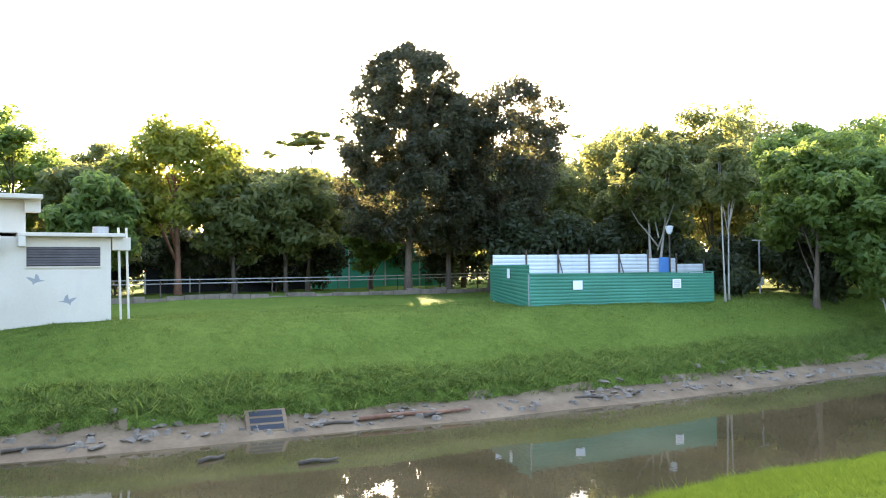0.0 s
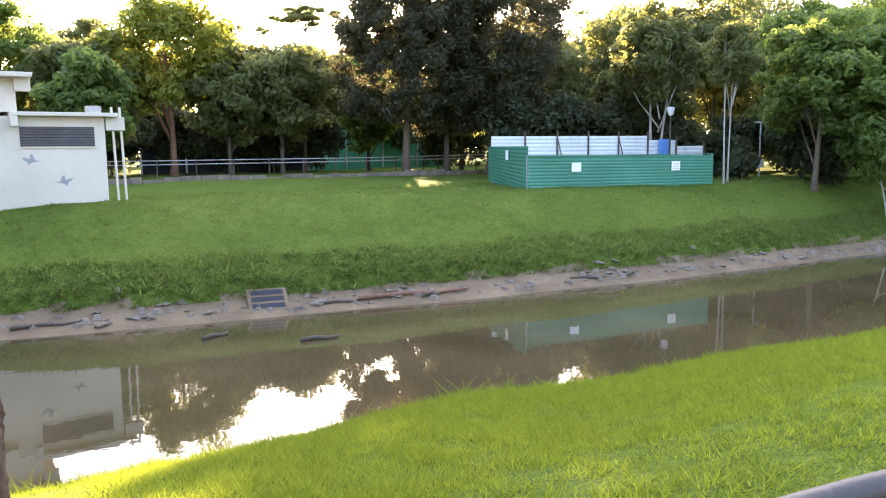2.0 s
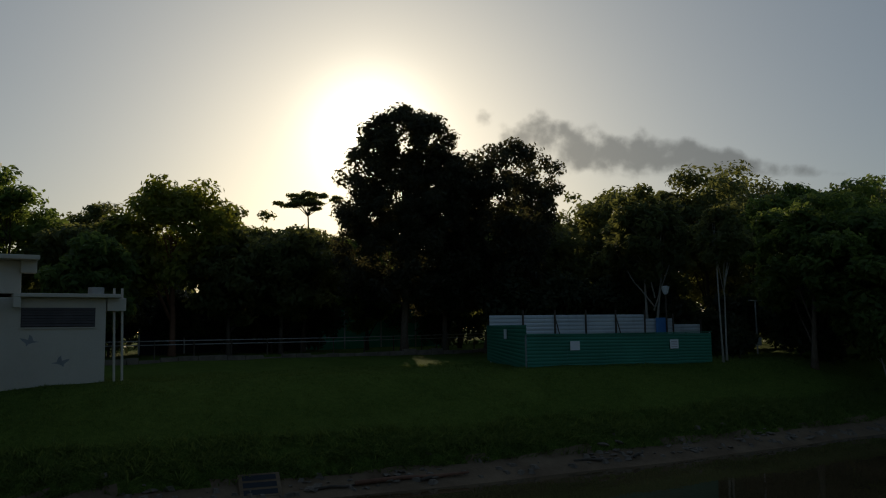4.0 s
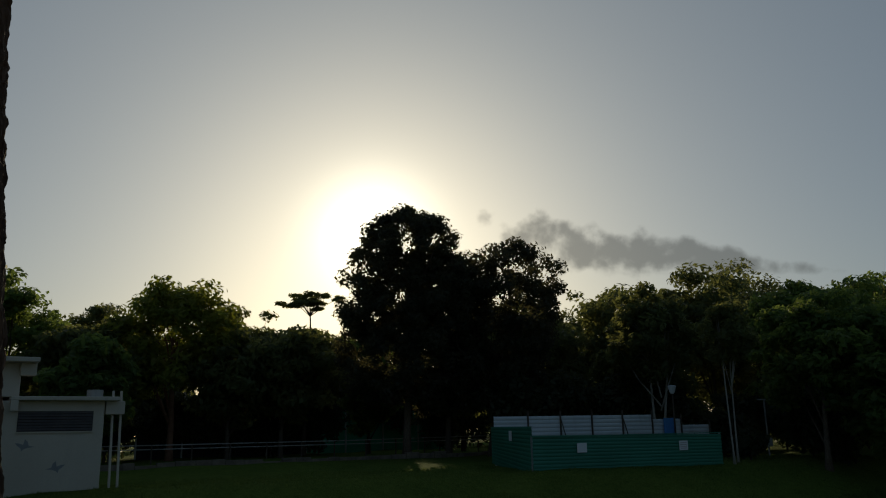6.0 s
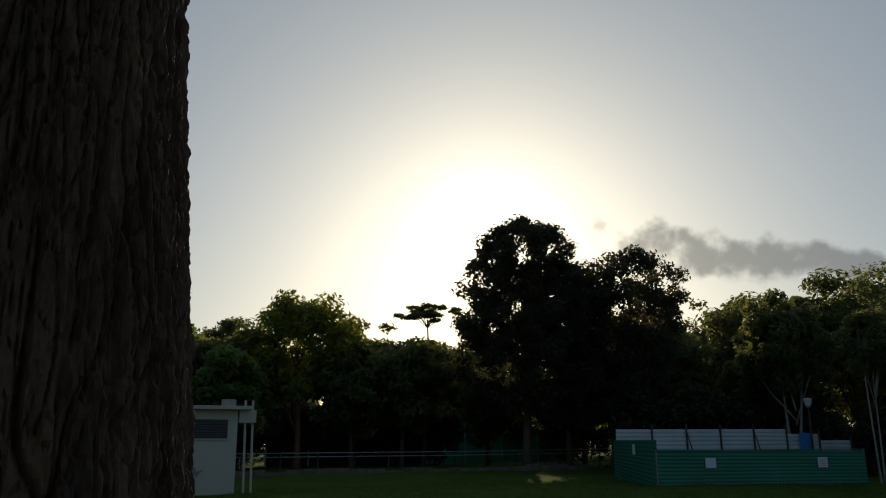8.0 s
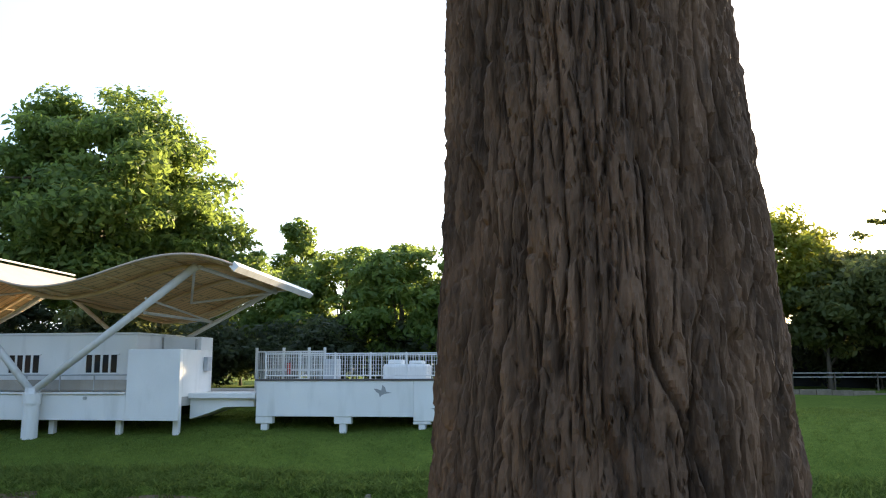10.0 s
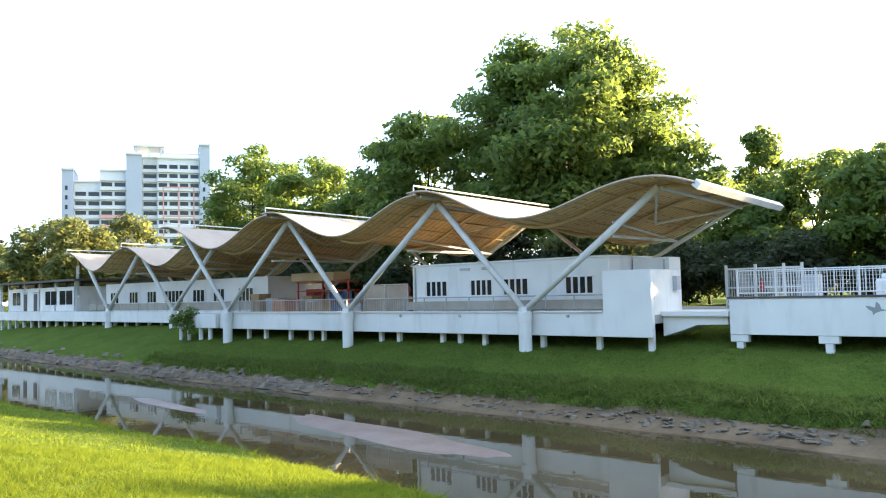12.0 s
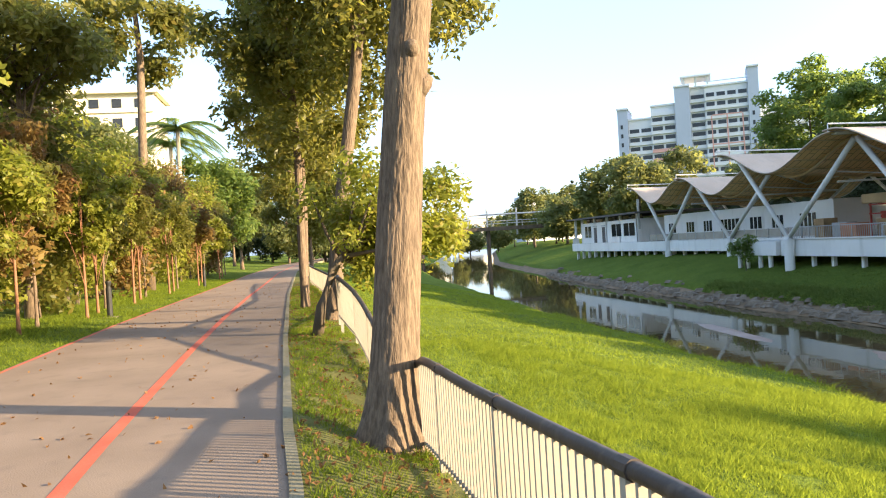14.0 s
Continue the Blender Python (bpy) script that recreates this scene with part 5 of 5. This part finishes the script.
tree("garden_tree", "airy yellow-green tree with a straight trunk", on(12.9, 50.4), 12.0, 4.8, 3.4, LEAF_LIME, BARK_RED, 0.22, 64, 90, 1.05, 12000, 0.22, limbs=14, group=FB, top=0.35)
FARTREES = (
    (3.9, 54.8, 11.4, 4.0, 3.5, LEAF_FRESH), (-1.5, 50, 9.5, 3.6, 2.0, LEAF_FRESH), (7.2, 45.5, 6.6, 2.6, 1.0, LEAF_FRESH), (8.2, 51.5, 8.6, 3.6, 1.6, LEAF_MID), (12.9, 79, 14.0, 4.2, 6, LEAF_MID), (23.7, 71, 13.4, 4.5, 5, LEAF_MID),
    (16.2, 49.4, 8.2, 3.6, 1.8, LEAF_MID), (19.4, 48.6, 8.3, 3.6, 2, LEAF_MID), (22.4, 52, 8.9, 3.8, 3.4, LEAF_MID), (28.5, 54, 9.2, 2.6, 1, LEAF_FRESH), (31, 62, 10, 4, 2, LEAF_MID),
    (37.5, 45, 10.6, 4.2, 2, LEAF_MID), (34.5, 50, 10.4, 4.2, 2, LEAF_MID), (41, 50, 12.4, 4.6, 2, LEAF_MID), (40, 37, 9.0, 3.6, 2, LEAF_MID), (50, 50, 14, 5, 2, LEAF_MID), (44, 41, 12.4, 4.6, 3, LEAF_MID), (49, 38, 13.6, 4.6, 3.5, LEAF_MID), (54, 42, 13.8, 5, 2, LEAF_MID), (60.6, 44.5, 15.6, 5.5, 3, LEAF_MID), (47, 29.5, 11.0, 4, 2, LEAF_FRESH), (52, 30, 12.4, 4.6, 1.5, LEAF_FRESH), (58, 30, 13.0, 5, 1, LEAF_FRESH), (66, 34, 14, 6, 1, LEAF_MID))
for i, (x, y, h, r, b, lf) in enumerate(FARTREES):
    tree("woodland_tree", ("leafy green woodland tree", "hazy green tree in the wood", "broad woodland tree with layered leaves")[i % 3] + " on the far bank", on(x, y), h * 1.04, r * 1.08, b, lf, BARK_DARK, 0.16, 400 + i, 75, r * 0.28, 10000, 0.24, limbs=10, group=FB, flat=0.55)
umb = thing("umbrella_tree", "tall thin tree with a flat layered crown", "tree", FB, at=on(30, 69))
part("trunk", Geo().tube([(0.2, 0, -0.3), (0, 0, 5), (0.1, 0, 10), (0, 0, 13.2)], [0.16, 0.14, 0.1, 0.06], 8), BARK_DARK, umb, smooth=True)
rs = np.random.RandomState(81)
cl = []
for lay, (z, rad, num, sx) in enumerate(((14.35, 2.3, 16, 0.5), (13.55, 2.2, 14, -0.7), (13.9, 1.0, 6, 0))):
    for k in range(num):
        a, q = rs.uniform(0, 6.28), rad * rs.uniform(0.15, 1) ** 0.6
        cl.append((sx + q * math.cos(a), q * math.sin(a), z + rs.uniform(-0.15, 0.25) - 0.05 * q * q))
for k in range(0, len(cl), 3):
    e = Vector(cl[k])
    part("limb", Geo().tube([(0, 0, 12.4), Vector((0, 0, 12.6)).lerp(e, 0.5), e], [0.05, 0.035, 0.012], 5), BARK_DARK, umb)
part("crown", leaf_mesh("crown", cl, [0.62] * len(cl), 3400, 0.18, LEAF_MID, rs, 0.32), LEAF_MID, umb)
tree("bank_tree", "dense spreading green tree at the water side", on(38.8, 23.6), 9.4, 4.6, 2.0, LEAF_FRESH, BARK, 0.17, 82, 95, 1.0, 17000, 0.19, limbs=12, off=(1.6, 0.2), group=FB, flat=0.55)
tree("bank_tree", "dense spreading green tree at the water side", on(41.5, 21.0), 9.2, 4.2, 1.4, LEAF_FRESH, BARK, 0.17, 83, 80, 1.0, 14000, 0.2, limbs=10, group=FB, flat=0.55)
tree("bank_tree", "small tree with thin bare stems on the bank", on(39.2, 19.6), 5.2, 2.0, 1.6, LEAF_FRESH, BARK_PALE, 0.1, 84, 36, 0.7, 4500, 0.18, limbs=8, group=FB, stems=3)
tree("pale_stem_tree", "slender tree with several pale bare stems", on(34.5, 25.7), 8.6, 1.7, 4.6, LEAF_MID, BARK_PALE, 0.085, 85, 34, 0.6, 4200, 0.15, limbs=10, stems=3, group=FB, fork=0.6)
tree("forked_tree", "forked pale-barked tree behind the sheet fence", on(36.5, 32.5), 10.4, 3.0, 4.6, LEAF_MID, BARK_PALE, 0.17, 86, 50, 0.8, 7500, 0.2, limbs=12, stems=2, group=FB, fork=0.5)
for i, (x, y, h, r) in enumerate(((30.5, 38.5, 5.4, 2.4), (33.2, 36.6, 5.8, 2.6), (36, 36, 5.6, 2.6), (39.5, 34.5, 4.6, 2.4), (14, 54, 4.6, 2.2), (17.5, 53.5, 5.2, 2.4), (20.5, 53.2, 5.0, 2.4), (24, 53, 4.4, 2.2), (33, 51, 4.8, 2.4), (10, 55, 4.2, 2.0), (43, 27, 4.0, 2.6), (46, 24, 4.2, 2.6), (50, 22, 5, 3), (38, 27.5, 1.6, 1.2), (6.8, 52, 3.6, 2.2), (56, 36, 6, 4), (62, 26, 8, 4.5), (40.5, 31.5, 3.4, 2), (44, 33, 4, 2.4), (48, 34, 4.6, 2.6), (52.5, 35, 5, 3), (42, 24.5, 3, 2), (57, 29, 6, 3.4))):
    tree("dark_shrub", "dense shrub under the trees, their shade put into its leaf colour", on(x, y), h, r, 0.1, LEAF_SHADED, BARK_DARK, 0.08, 500 + i, 40, r * 0.36, 4200, 0.2, limbs=3, shell=0.2, group="shrubs under the trees")
# behind the pavilion
tree("giant_tree", "huge spreading bright green tree behind the pavilion", on(-36.2, 57.4), 25.4, 12.2, 5, LEAF_FRESH, BARK_DARK, 0.7, 91, 230, 2.3, 66000, 0.3, limbs=24, flat=0.42, top=0.35, group="trees behind the pavilion", droop=0.4)
for i, (x, y, h, r, b, lf, n) in enumerate(((-47.5, 52, 18.6, 7.2, 4, LEAF_FRESH, 17000), (-27.5, 58, 14.5, 5.5, 3, LEAF_FRESH, 15000), (-58, 56, 15, 6, 3, LEAF_FRESH, 13000), (-68, 56, 18.0, 6.5, 4, LEAF_FRESH, 13000), (-78, 55, 20, 6.5, 5, LEAF_FRESH, 13000), (-9.7, 50, 10.2, 4.6, 0.8, LEAF_FRESH, 13000), (-14.5, 53, 11.0, 4.4, 1, LEAF_FRESH, 12000), (-4.5, 51, 10.8, 4.4, 1, LEAF_FRESH, 12000), (-18.5, 54, 9.6, 4, 1, LEAF_FRESH, 9000), (-29, 49, 8, 4, 1, LEAF_MID, 8000), (-38, 49, 8, 4, 1, LEAF_SHADED, 8000), (-52, 49, 9, 4, 1, LEAF_MID, 8000), (-63, 50, 9, 4, 1, LEAF_SHADED, 7000), (-88, 58, 13, 6, 2, LEAF_MID, 8000))):
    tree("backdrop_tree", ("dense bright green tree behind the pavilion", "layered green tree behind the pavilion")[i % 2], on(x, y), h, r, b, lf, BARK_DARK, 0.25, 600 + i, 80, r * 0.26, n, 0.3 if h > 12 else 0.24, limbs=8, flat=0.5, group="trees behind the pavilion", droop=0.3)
tree("conifer", "narrow upright conifer behind the terrace", on(-22.0, 64.5), 15.4, 3.4, 1, LEAF_FRESH, BARK_DARK, 0.16, 93, 60, 0.8, 7000, 0.24, limbs=6, top=0.75, group="trees behind the pavilion")

# far trees along the canal, built once and copied
far_a = tree("distant_tree", "distant hazy green tree", on(-134, 67), 18, 6.5, 2, LEAF_MID, BARK_DARK, 0.25, 701, 60, 1.7, 4500, 0.5, limbs=6, group="distant trees")
far_b = tree("distant_tree", "distant hazy green tree", on(-187, 76), 13, 7, 1, LEAF_MID, BARK_DARK, 0.25, 702, 60, 1.9, 4500, 0.54, limbs=6, group="distant trees")
rs = np.random.RandomState(77)
spots = [(-150, 62), (-118, 60), (-108, 66), (-126, 74), (-172, 70), (-165, 62), (-178, 60), (-200, 66), (-205, 80), (-220, 62), (-228, 74), (-240, 58), (-255, 48), (-262, 38), (-250, 66), (-270, 55), (-280, 28), (-285, 14), (-290, 70), (-262, 80), (-235, 20), (-200, 8), (-180, 4), (-160, 0), (-230, 2), (-150, -12), (-175, -15), (-205, -10), (-295, 90), (-310, 45), (-320, 0), (-240, 92), (-215, 95)]
spots += [(-140, 47), (-128, 51), (-156, 50), (-118, 52), (-138, 2), (-165, 48), (-190, 55)]
spots += [(x, rs.uniform(78, 96)) for x in np.arange(-15, 110, 7.5)] + [(x, rs.uniform(15, 70)) for x in np.arange(72, 110, 6)]
for i, (x, y) in enumerate(spots):
    s = rs.uniform(0.72, 1.0)
    copy_thing((far_a, far_b)[i % 2], Matrix.Translation(on(x, y)) @ Matrix.Rotation(rs.uniform(0, 6.28), 4, "Z") @ Matrix.Diagonal((s, s, s * (0.75 if x > -100 else 0.9), 1)))
# hedge leaves are coloured dark to stand for shade behind the trees
hedge_a = tree("hedge_tree", "dense hedge tree beyond the grounds, shade put into its leaf colour", on(-100, 52), 6.6, 3.6, -0.3, LEAF_SHADED, BARK_DARK, 0.12, 750, 50, 1.2, 4500, 0.26, limbs=2, shell=0.2, group="hedge behind the grounds")
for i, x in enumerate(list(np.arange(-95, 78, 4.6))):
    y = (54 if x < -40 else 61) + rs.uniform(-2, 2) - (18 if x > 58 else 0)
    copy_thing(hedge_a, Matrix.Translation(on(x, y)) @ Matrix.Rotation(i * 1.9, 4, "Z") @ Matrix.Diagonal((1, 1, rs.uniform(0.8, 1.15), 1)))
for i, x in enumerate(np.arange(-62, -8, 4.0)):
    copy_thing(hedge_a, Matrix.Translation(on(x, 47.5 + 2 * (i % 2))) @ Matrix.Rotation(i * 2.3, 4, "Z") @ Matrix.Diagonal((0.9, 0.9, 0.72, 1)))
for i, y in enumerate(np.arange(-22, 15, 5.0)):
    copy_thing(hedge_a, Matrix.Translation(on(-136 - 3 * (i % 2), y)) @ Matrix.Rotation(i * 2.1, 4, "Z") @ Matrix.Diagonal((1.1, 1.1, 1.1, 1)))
for x, y in ((-222, 84), (-230, 80)):
    tree("distant_conifer", "thin dark conifer above the distant trees", on(x, y), 19, 1.6, 9, LEAF_SHADED, BARK_DARK, 0.2, 720 + int(-x), 20, 0.8, 1500, 0.4, limbs=3, top=0.8, group="distant trees")

# ---- blocks of flats and the footbridge in the distance ----
def flats():
    t = thing("block_of_flats", "tall stepped white block of flats with blue-grey shading on its towers", "building", at=(-238, 99.4, 0))
    t.rotation_euler = (0, 0, math.atan2(137 - 99.6, -217 + 238))
    W = (("stair_tower", 0, 3.2, 0.0, 41.0, FLATSHADE), ("wing", 3.2, 10.5, 1.6, 37.5, FLATWALL), ("wing", 10.5, 18, 0.6, 41.0, FLATWALL), ("lift_tower", 18, 22.5, -1.2, 46.0, FLATSHADE), ("wing", 22.5, 27, 1.2, 45.5, FLATWALL), ("wing", 27, 39.5, -0.4, 45.2, FLATWALL), ("stair_tower", 39.5, 42.6, -2.0, 49.5, FLATSHADE), ("wing", 42.6, 60, 6, 38, FLATWALL))
    for name, a, b, back, h, m in W:
        w = part(name, Geo().box(a, b - 0.02, back, back + 14, 0, h), m, t)
        part("roof_edge", Geo().box(a - 0.2, b + 0.18, back - 0.5, back + 14.3, h, h + 0.5), FLATWALL, w)
        if name == "wing":
            n = max(1, int((b - a) / 3.1))
            for fl in range(int(h / 2.9)):
                z = 1.2 + fl * 2.9
                part("parapet", Geo().box(a, b - 0.02, back - 0.7, back - 0.02, z - 0.9, z + 0.15), FLATPINK if (fl in (7, 8, 9) and a in (10.5,)) else FLATWALL, w)
                if h - z < 3:
                    continue
                for k in range(n):
                    s = (b - a) / n
                    part("window", Geo().box(a + k * s + 0.35, a + (k + 1) * s - 0.35, back - 0.12, back + 0.05, z + 0.3, z + 1.5), PANE, w)
        elif a == 0 or a > 39:
            for fl in range(12):
                part("slot", Geo().box(a + 0.9, a + 1.6, back - 0.06, back + 0.05, 3 + fl * 2.9, 4.3 + fl * 2.9), PANE, w)
    for x, z in ((28.5, 24), (33, 24), (37.5, 24)):
        part("trim_band", Geo().box(x, x + 0.35, -1.2, -1.12, z - 4, z + 12), FLATPINK, t, "pink vertical trim")
    for z in (27, 36):
        part("trim_band", Geo().box(28.85, 37.5, -1.19, -1.12, z, z + 0.35), FLATPINK, t, "pink horizontal trim")
    part("roof_canopy", Geo().box(20, 29, -2, 9, 48.5, 49.0), FLATWALL, t)
    for x in (21, 24.5, 28):
        part("canopy_post", Geo().box(x - 0.3, x + 0.3, -1, -0.4, 45.9, 48.5), FLATWALL, t)
    part("roof_rail", Geo().box(27.5, 39.4, -0.8, -0.6, 46.6, 46.9), FLATWALL, t)


flats()
blk = thing("cream_block", "cream block of flats rising behind the trees", "building", at=(-118, -21.5, 0))
part("wall", Geo().box(-10, 0, -42, 0, 0, 26), FLATCREAM, blk)
part("roof", Geo().box(-10.5, 1.0, -42.5, 0.8, 26.0, 26.7), FLATCREAM, blk)
for fl in range(9):
    for k in range(13):
        part("window", Geo().box(-0.05, 0.08, -2.6 - k * 3.1, -1.3 - k * 3.1, 1.6 + fl * 2.8, 2.9 + fl * 2.8), PANE, blk)
    part("ledge", Geo().box(0.0, 0.35, -42, 0, 0.9 + fl * 2.8, 1.15 + fl * 2.8), FLATCREAM, blk)
far_blk = thing("distant_block", "plain white distant block above the trees", "building", at=(-385, 108, 0))
part("wall", Geo().box(0, 18, 0, 26, 0, 22.5), FLATWALL, far_blk)
# bluish slab gives the white block a shaded side by colour
part("side", Geo().box(-0.1, 18, -5, -0.02, 0, 22.5), FLATSHADE, far_blk)
for k, (x, y, w, h) in enumerate(((-420, 84, 18, 14), (-440, 62, 14, 13), (-410, 74, 8, 12.5))):
    lowb = thing("distant_low_block", "low pale building in the far haze", "building", at=(x, y, 0))
    part("wall", Geo().box(0, 12, 0, w, 0, h), FLATCREAM, lowb)
    part("roof", Geo().box(-0.5, 12.5, -0.5, w + 0.5, h, h + 0.6), FLATWALL, lowb)

br = thing("footbridge", "grey steel footbridge on concrete piers over the canal", "bridge")
part("deck", Geo().box(-148.5, -145.5, 10, 46, 3.6, 4.3), BARK_DARK, br, "dark steel girder deck")
for y in (20.5, 33.5):
    part("pier", Geo().box(-147.5, -146.5, y - 0.3, y + 0.3, -3.6, 3.6), BARK_DARK, br)
for y in np.arange(10, 46, 3):
    part("railing_post", Geo().box(-145.6, -145.5, y - 0.06, y + 0.06, 4.3, 5.4), GREYSTEEL, br)
for z in (4.9, 5.4):
    part("handrail", Geo().box(-145.62, -145.5, 10, 46, z - 0.06, z + 0.06), GREYSTEEL, br)
part("pipe", Geo().tube([(-149.5, 10, 4.0), (-149.5, 31, 6.8), (-149.5, 46, 6.8)], 0.16, 8), GREYSTEEL, br)
for y in (34, 40):
    part("gantry", Geo().tube([(-149.5, y, 2.6), (-149.5, y, 8)], 0.18, 6), GREYSTEEL, br)

# ---- stones on the mud ----
rs = np.random.RandomState(15)


def stone_mesh(seed):
    q = np.random.RandomState(seed)
    bm = bmesh.new()
    bmesh.ops.create_icosphere(bm, subdivisions=1, radius=0.5)
    for v in bm.verts:
        v.co *= q.uniform(0.75, 1.2)
        v.co.z *= 0.5
    me = bpy.data.meshes.new("stone")
    bm.to_mesh(me)
    bm.free()
    me.materials.append(STONE)
    return me


stones = [stone_mesh(i) for i in range(7)]
rip = thing("bank_stones", "loose broken stones strewn along the muddy edge", "stones")
for i in range(300):
    x = rs.uniform(-34, -6) if i < 210 else rs.uniform(2, 28)
    if i >= 210:
        x = (5.0, 10.6, 13, 24, 21, 29)[i % 6] + rs.normal() * 0.9
    y = lerp(FAR, x) + (0.35 + 0.25 * noise.noise((x * 0.4, 0, 0)) + abs(rs.normal()) * 0.42)
    y = min(y, lerp(FAR, x) + 1.15)
    s = rs.uniform(0.1, 0.36)
    o = part("stone", stones[i % 7], STONE, rip)
    o.matrix_basis = pose(x, y, land(x, y) + s * 0.06, rs.uniform(-14, 14), rs.uniform(-14, 14), rs.uniform(0, 360)) @ Matrix.Diagonal((s * rs.uniform(1, 1.7), s, s * 0.7, 1))
more = Geo()
for i in range(900):
    x = rs.uniform(-95, -30) if i < 600 else rs.uniform(-34, 40)
    y = lerp(FAR, x) + 0.25 + abs(rs.normal()) * 0.5
    s, a = rs.uniform(0.06, 0.22) * (1.8 if i < 600 else 0.8), rs.uniform(0, 6.28)
    m = Matrix.Translation((x, y, land(x, min(y, lerp(FAR, x) + 1.5)))) @ Matrix.Rotation(a, 4, "Z")
    more.add([m @ Vector(p) for p in ((-s * 1.3, -s * 0.6, -0.05), (s * 1.1, -s * 0.8, -0.05), (s * 1.2, s * 0.7, -0.05), (-s, s * 0.9, -0.05), (-s * 0.6, -s * 0.3, s * 0.5), (s * 0.7, -s * 0.4, s * 0.42), (s * 0.5, s * 0.5, s * 0.5), (-s * 0.5, s * 0.4, s * 0.4))], [(4, 5, 6, 7), (0, 1, 5, 4), (1, 2, 6, 5), (2, 3, 7, 6), (3, 0, 4, 7)])
tagged(part("stone_rubble", more, STONE, rip, "smaller scattered rubble"), kind="stuff")


# ---- grass blades and fallen leaves ----
def blades(name, label, xr, yr, count, height, width, mat, seed, clip, dense=None):
    """Upright narrow blades over a stretch of ground."""
    rs = np.random.RandomState(seed)
    x, y = rs.uniform(*xr, count), rs.uniform(*yr, count)
    if dense:
        u = rs.uniform(0, 1, count)
        x = dense[0] + (x - dense[0]) * u ** 0.8
    keep = [i for i in range(count) if clip(x[i], y[i])]
    x, y = x[keep], y[keep]
    n = len(x)
    z = np.array([land(a, b) for a, b in zip(x, y)])
    h = height * rs.uniform(0.4, 1.3, n) * np.array([max(0.15, 0.95 + 0.7 * noise.noise((a * 0.5, b * 0.5, seed)) + 1.5 * noise.noise((a * 2.3, b * 2.3, seed + 9.0))) for a, b in zip(x, y)])
    a, tilt = rs.uniform(0, 6.28, n), rs.normal(size=(n, 2)) * 0.95
    wx, wy = np.cos(a) * width, np.sin(a) * width
    v = np.stack([np.stack([x - wx, y - wy, z - 0.02], 1), np.stack([x + wx, y + wy, z - 0.02], 1), np.stack([x + tilt[:, 0] * h, y + tilt[:, 1] * h, z + h], 1)], 1).reshape(-1, 3)
    me = bpy.data.meshes.new(name)
    me.vertices.add(n * 3)
    me.vertices.foreach_set("co", v.ravel())
    me.loops.add(n * 3)
    me.loops.foreach_set("vertex_index", np.arange(n * 3))
    me.polygons.add(n)
    me.polygons.foreach_set("loop_start", np.arange(n) * 3)
    me.polygons.foreach_set("loop_total", np.full(n, 3))
    me.update(calc_edges=True)
    me.materials.append(mat)
    tagged(new(name, me), label, "grass", kind="stuff")


near_ok = lambda x, y: lerp(RAIL, x) + 0.1 < y < lerp(NEAR, x) * 0.955
far_ok = lambda x, y: lerp(FAR, x) + 1.12 + noise.noise((x * 0.25, 1.3, 0)) * 0.5 < y
blades("grass", "short bright mown grass on the near bank", (-16, 16), (0.8, 12.6), 280000, 0.062, 0.008, BLADE, 1, near_ok)
blades("grass", "short bright mown grass on the near bank", (1.5, 20), (4.5, 11), 190000, 0.075, 0.006, BLADE, 11, near_ok)
blades("grass", "short bright mown grass on the near bank", (-15, -2), (2.5, 12), 150000, 0.07, 0.007, BLADE, 12, near_ok)
blades("grass", "short bright mown grass on the near bank", (-60, -14), (0.5, 15), 100000, 0.06, 0.015, BLADE, 2, near_ok)
blades("grass", "longer tufts along the edge of the near bank", (-40, 24), (9.0, 14), 60000, 0.15, 0.011, BLADE, 3, lambda x, y: lerp(NEAR, x) * 0.895 < y < lerp(NEAR, x) * 0.97)
blades("grass", "green grass on the far bank", (-50, 45), (19, 34), 230000, 0.06, 0.018, BLADE_FAR, 4, far_ok)
blades("grass", "rough grass hanging over the muddy edge", (-50, 45), (19, 27), 150000, 0.2, 0.028, BLADE_FAR, 5, lambda x, y: far_ok(x, y) and y < lerp(FAR, x) + 3.2)
blades("grass", "patchy grass on the verge", (-40, 6), (-1.6, 1.4), 150000, 0.05, 0.008, BLADE, 6, lambda x, y: lerp(EDGE_R, x) + 0.05 < y < lerp(RAIL, x) + 0.2 and noise.noise((x * 1.1, y * 1.6, 4)) > -0.42)
blades("grass", "grass under the saplings", (-60, -4), (-10, -5), 60000, 0.09, 0.014, BLADE, 7, lambda x, y: y < lerp(EDGE_L, x))
rs = np.random.RandomState(18)
pts = []
while len(pts) < 2600:
    x = rs.uniform(-48, 44)
    y = lerp(FAR, x) + 1.2 + abs(rs.normal()) * 0.75
    if far_ok(x, y):
        pts.append((x, y, land(x, y) + 0.06))
me = leaf_mesh("bank_weeds", pts, list(rs.uniform(0.1, 0.34, len(pts))), 52000, 0.05, BLADE_FAR, rs, 0.55)
tagged(new("bank_weeds", me), "low broad-leaved weeds along the bank lip", "weeds", kind="stuff")
rs = np.random.RandomState(19)
pts = []
while len(pts) < 2600:
    x = -3 - 40 * rs.uniform() ** 1.5
    y = rs.uniform(-5.6, 0.9)
    verge = lerp(EDGE_R, x) < y < lerp(RAIL, x)
    if verge or (rs.uniform() < 0.07 and lerp(EDGE_L, x) < y < lerp(EDGE_R, x)):
        pts.append((x, y, (land(x, y) + 0.03) if verge else 0.012))
me = leaf_mesh("fallen_leaves", pts, [0.02] * len(pts), 3600, 0.032, DEADLEAF, rs, 0.3)
tagged(new("fallen_leaves", me), "dry brown fallen leaves on verge and path", "leaves", kind="stuff")
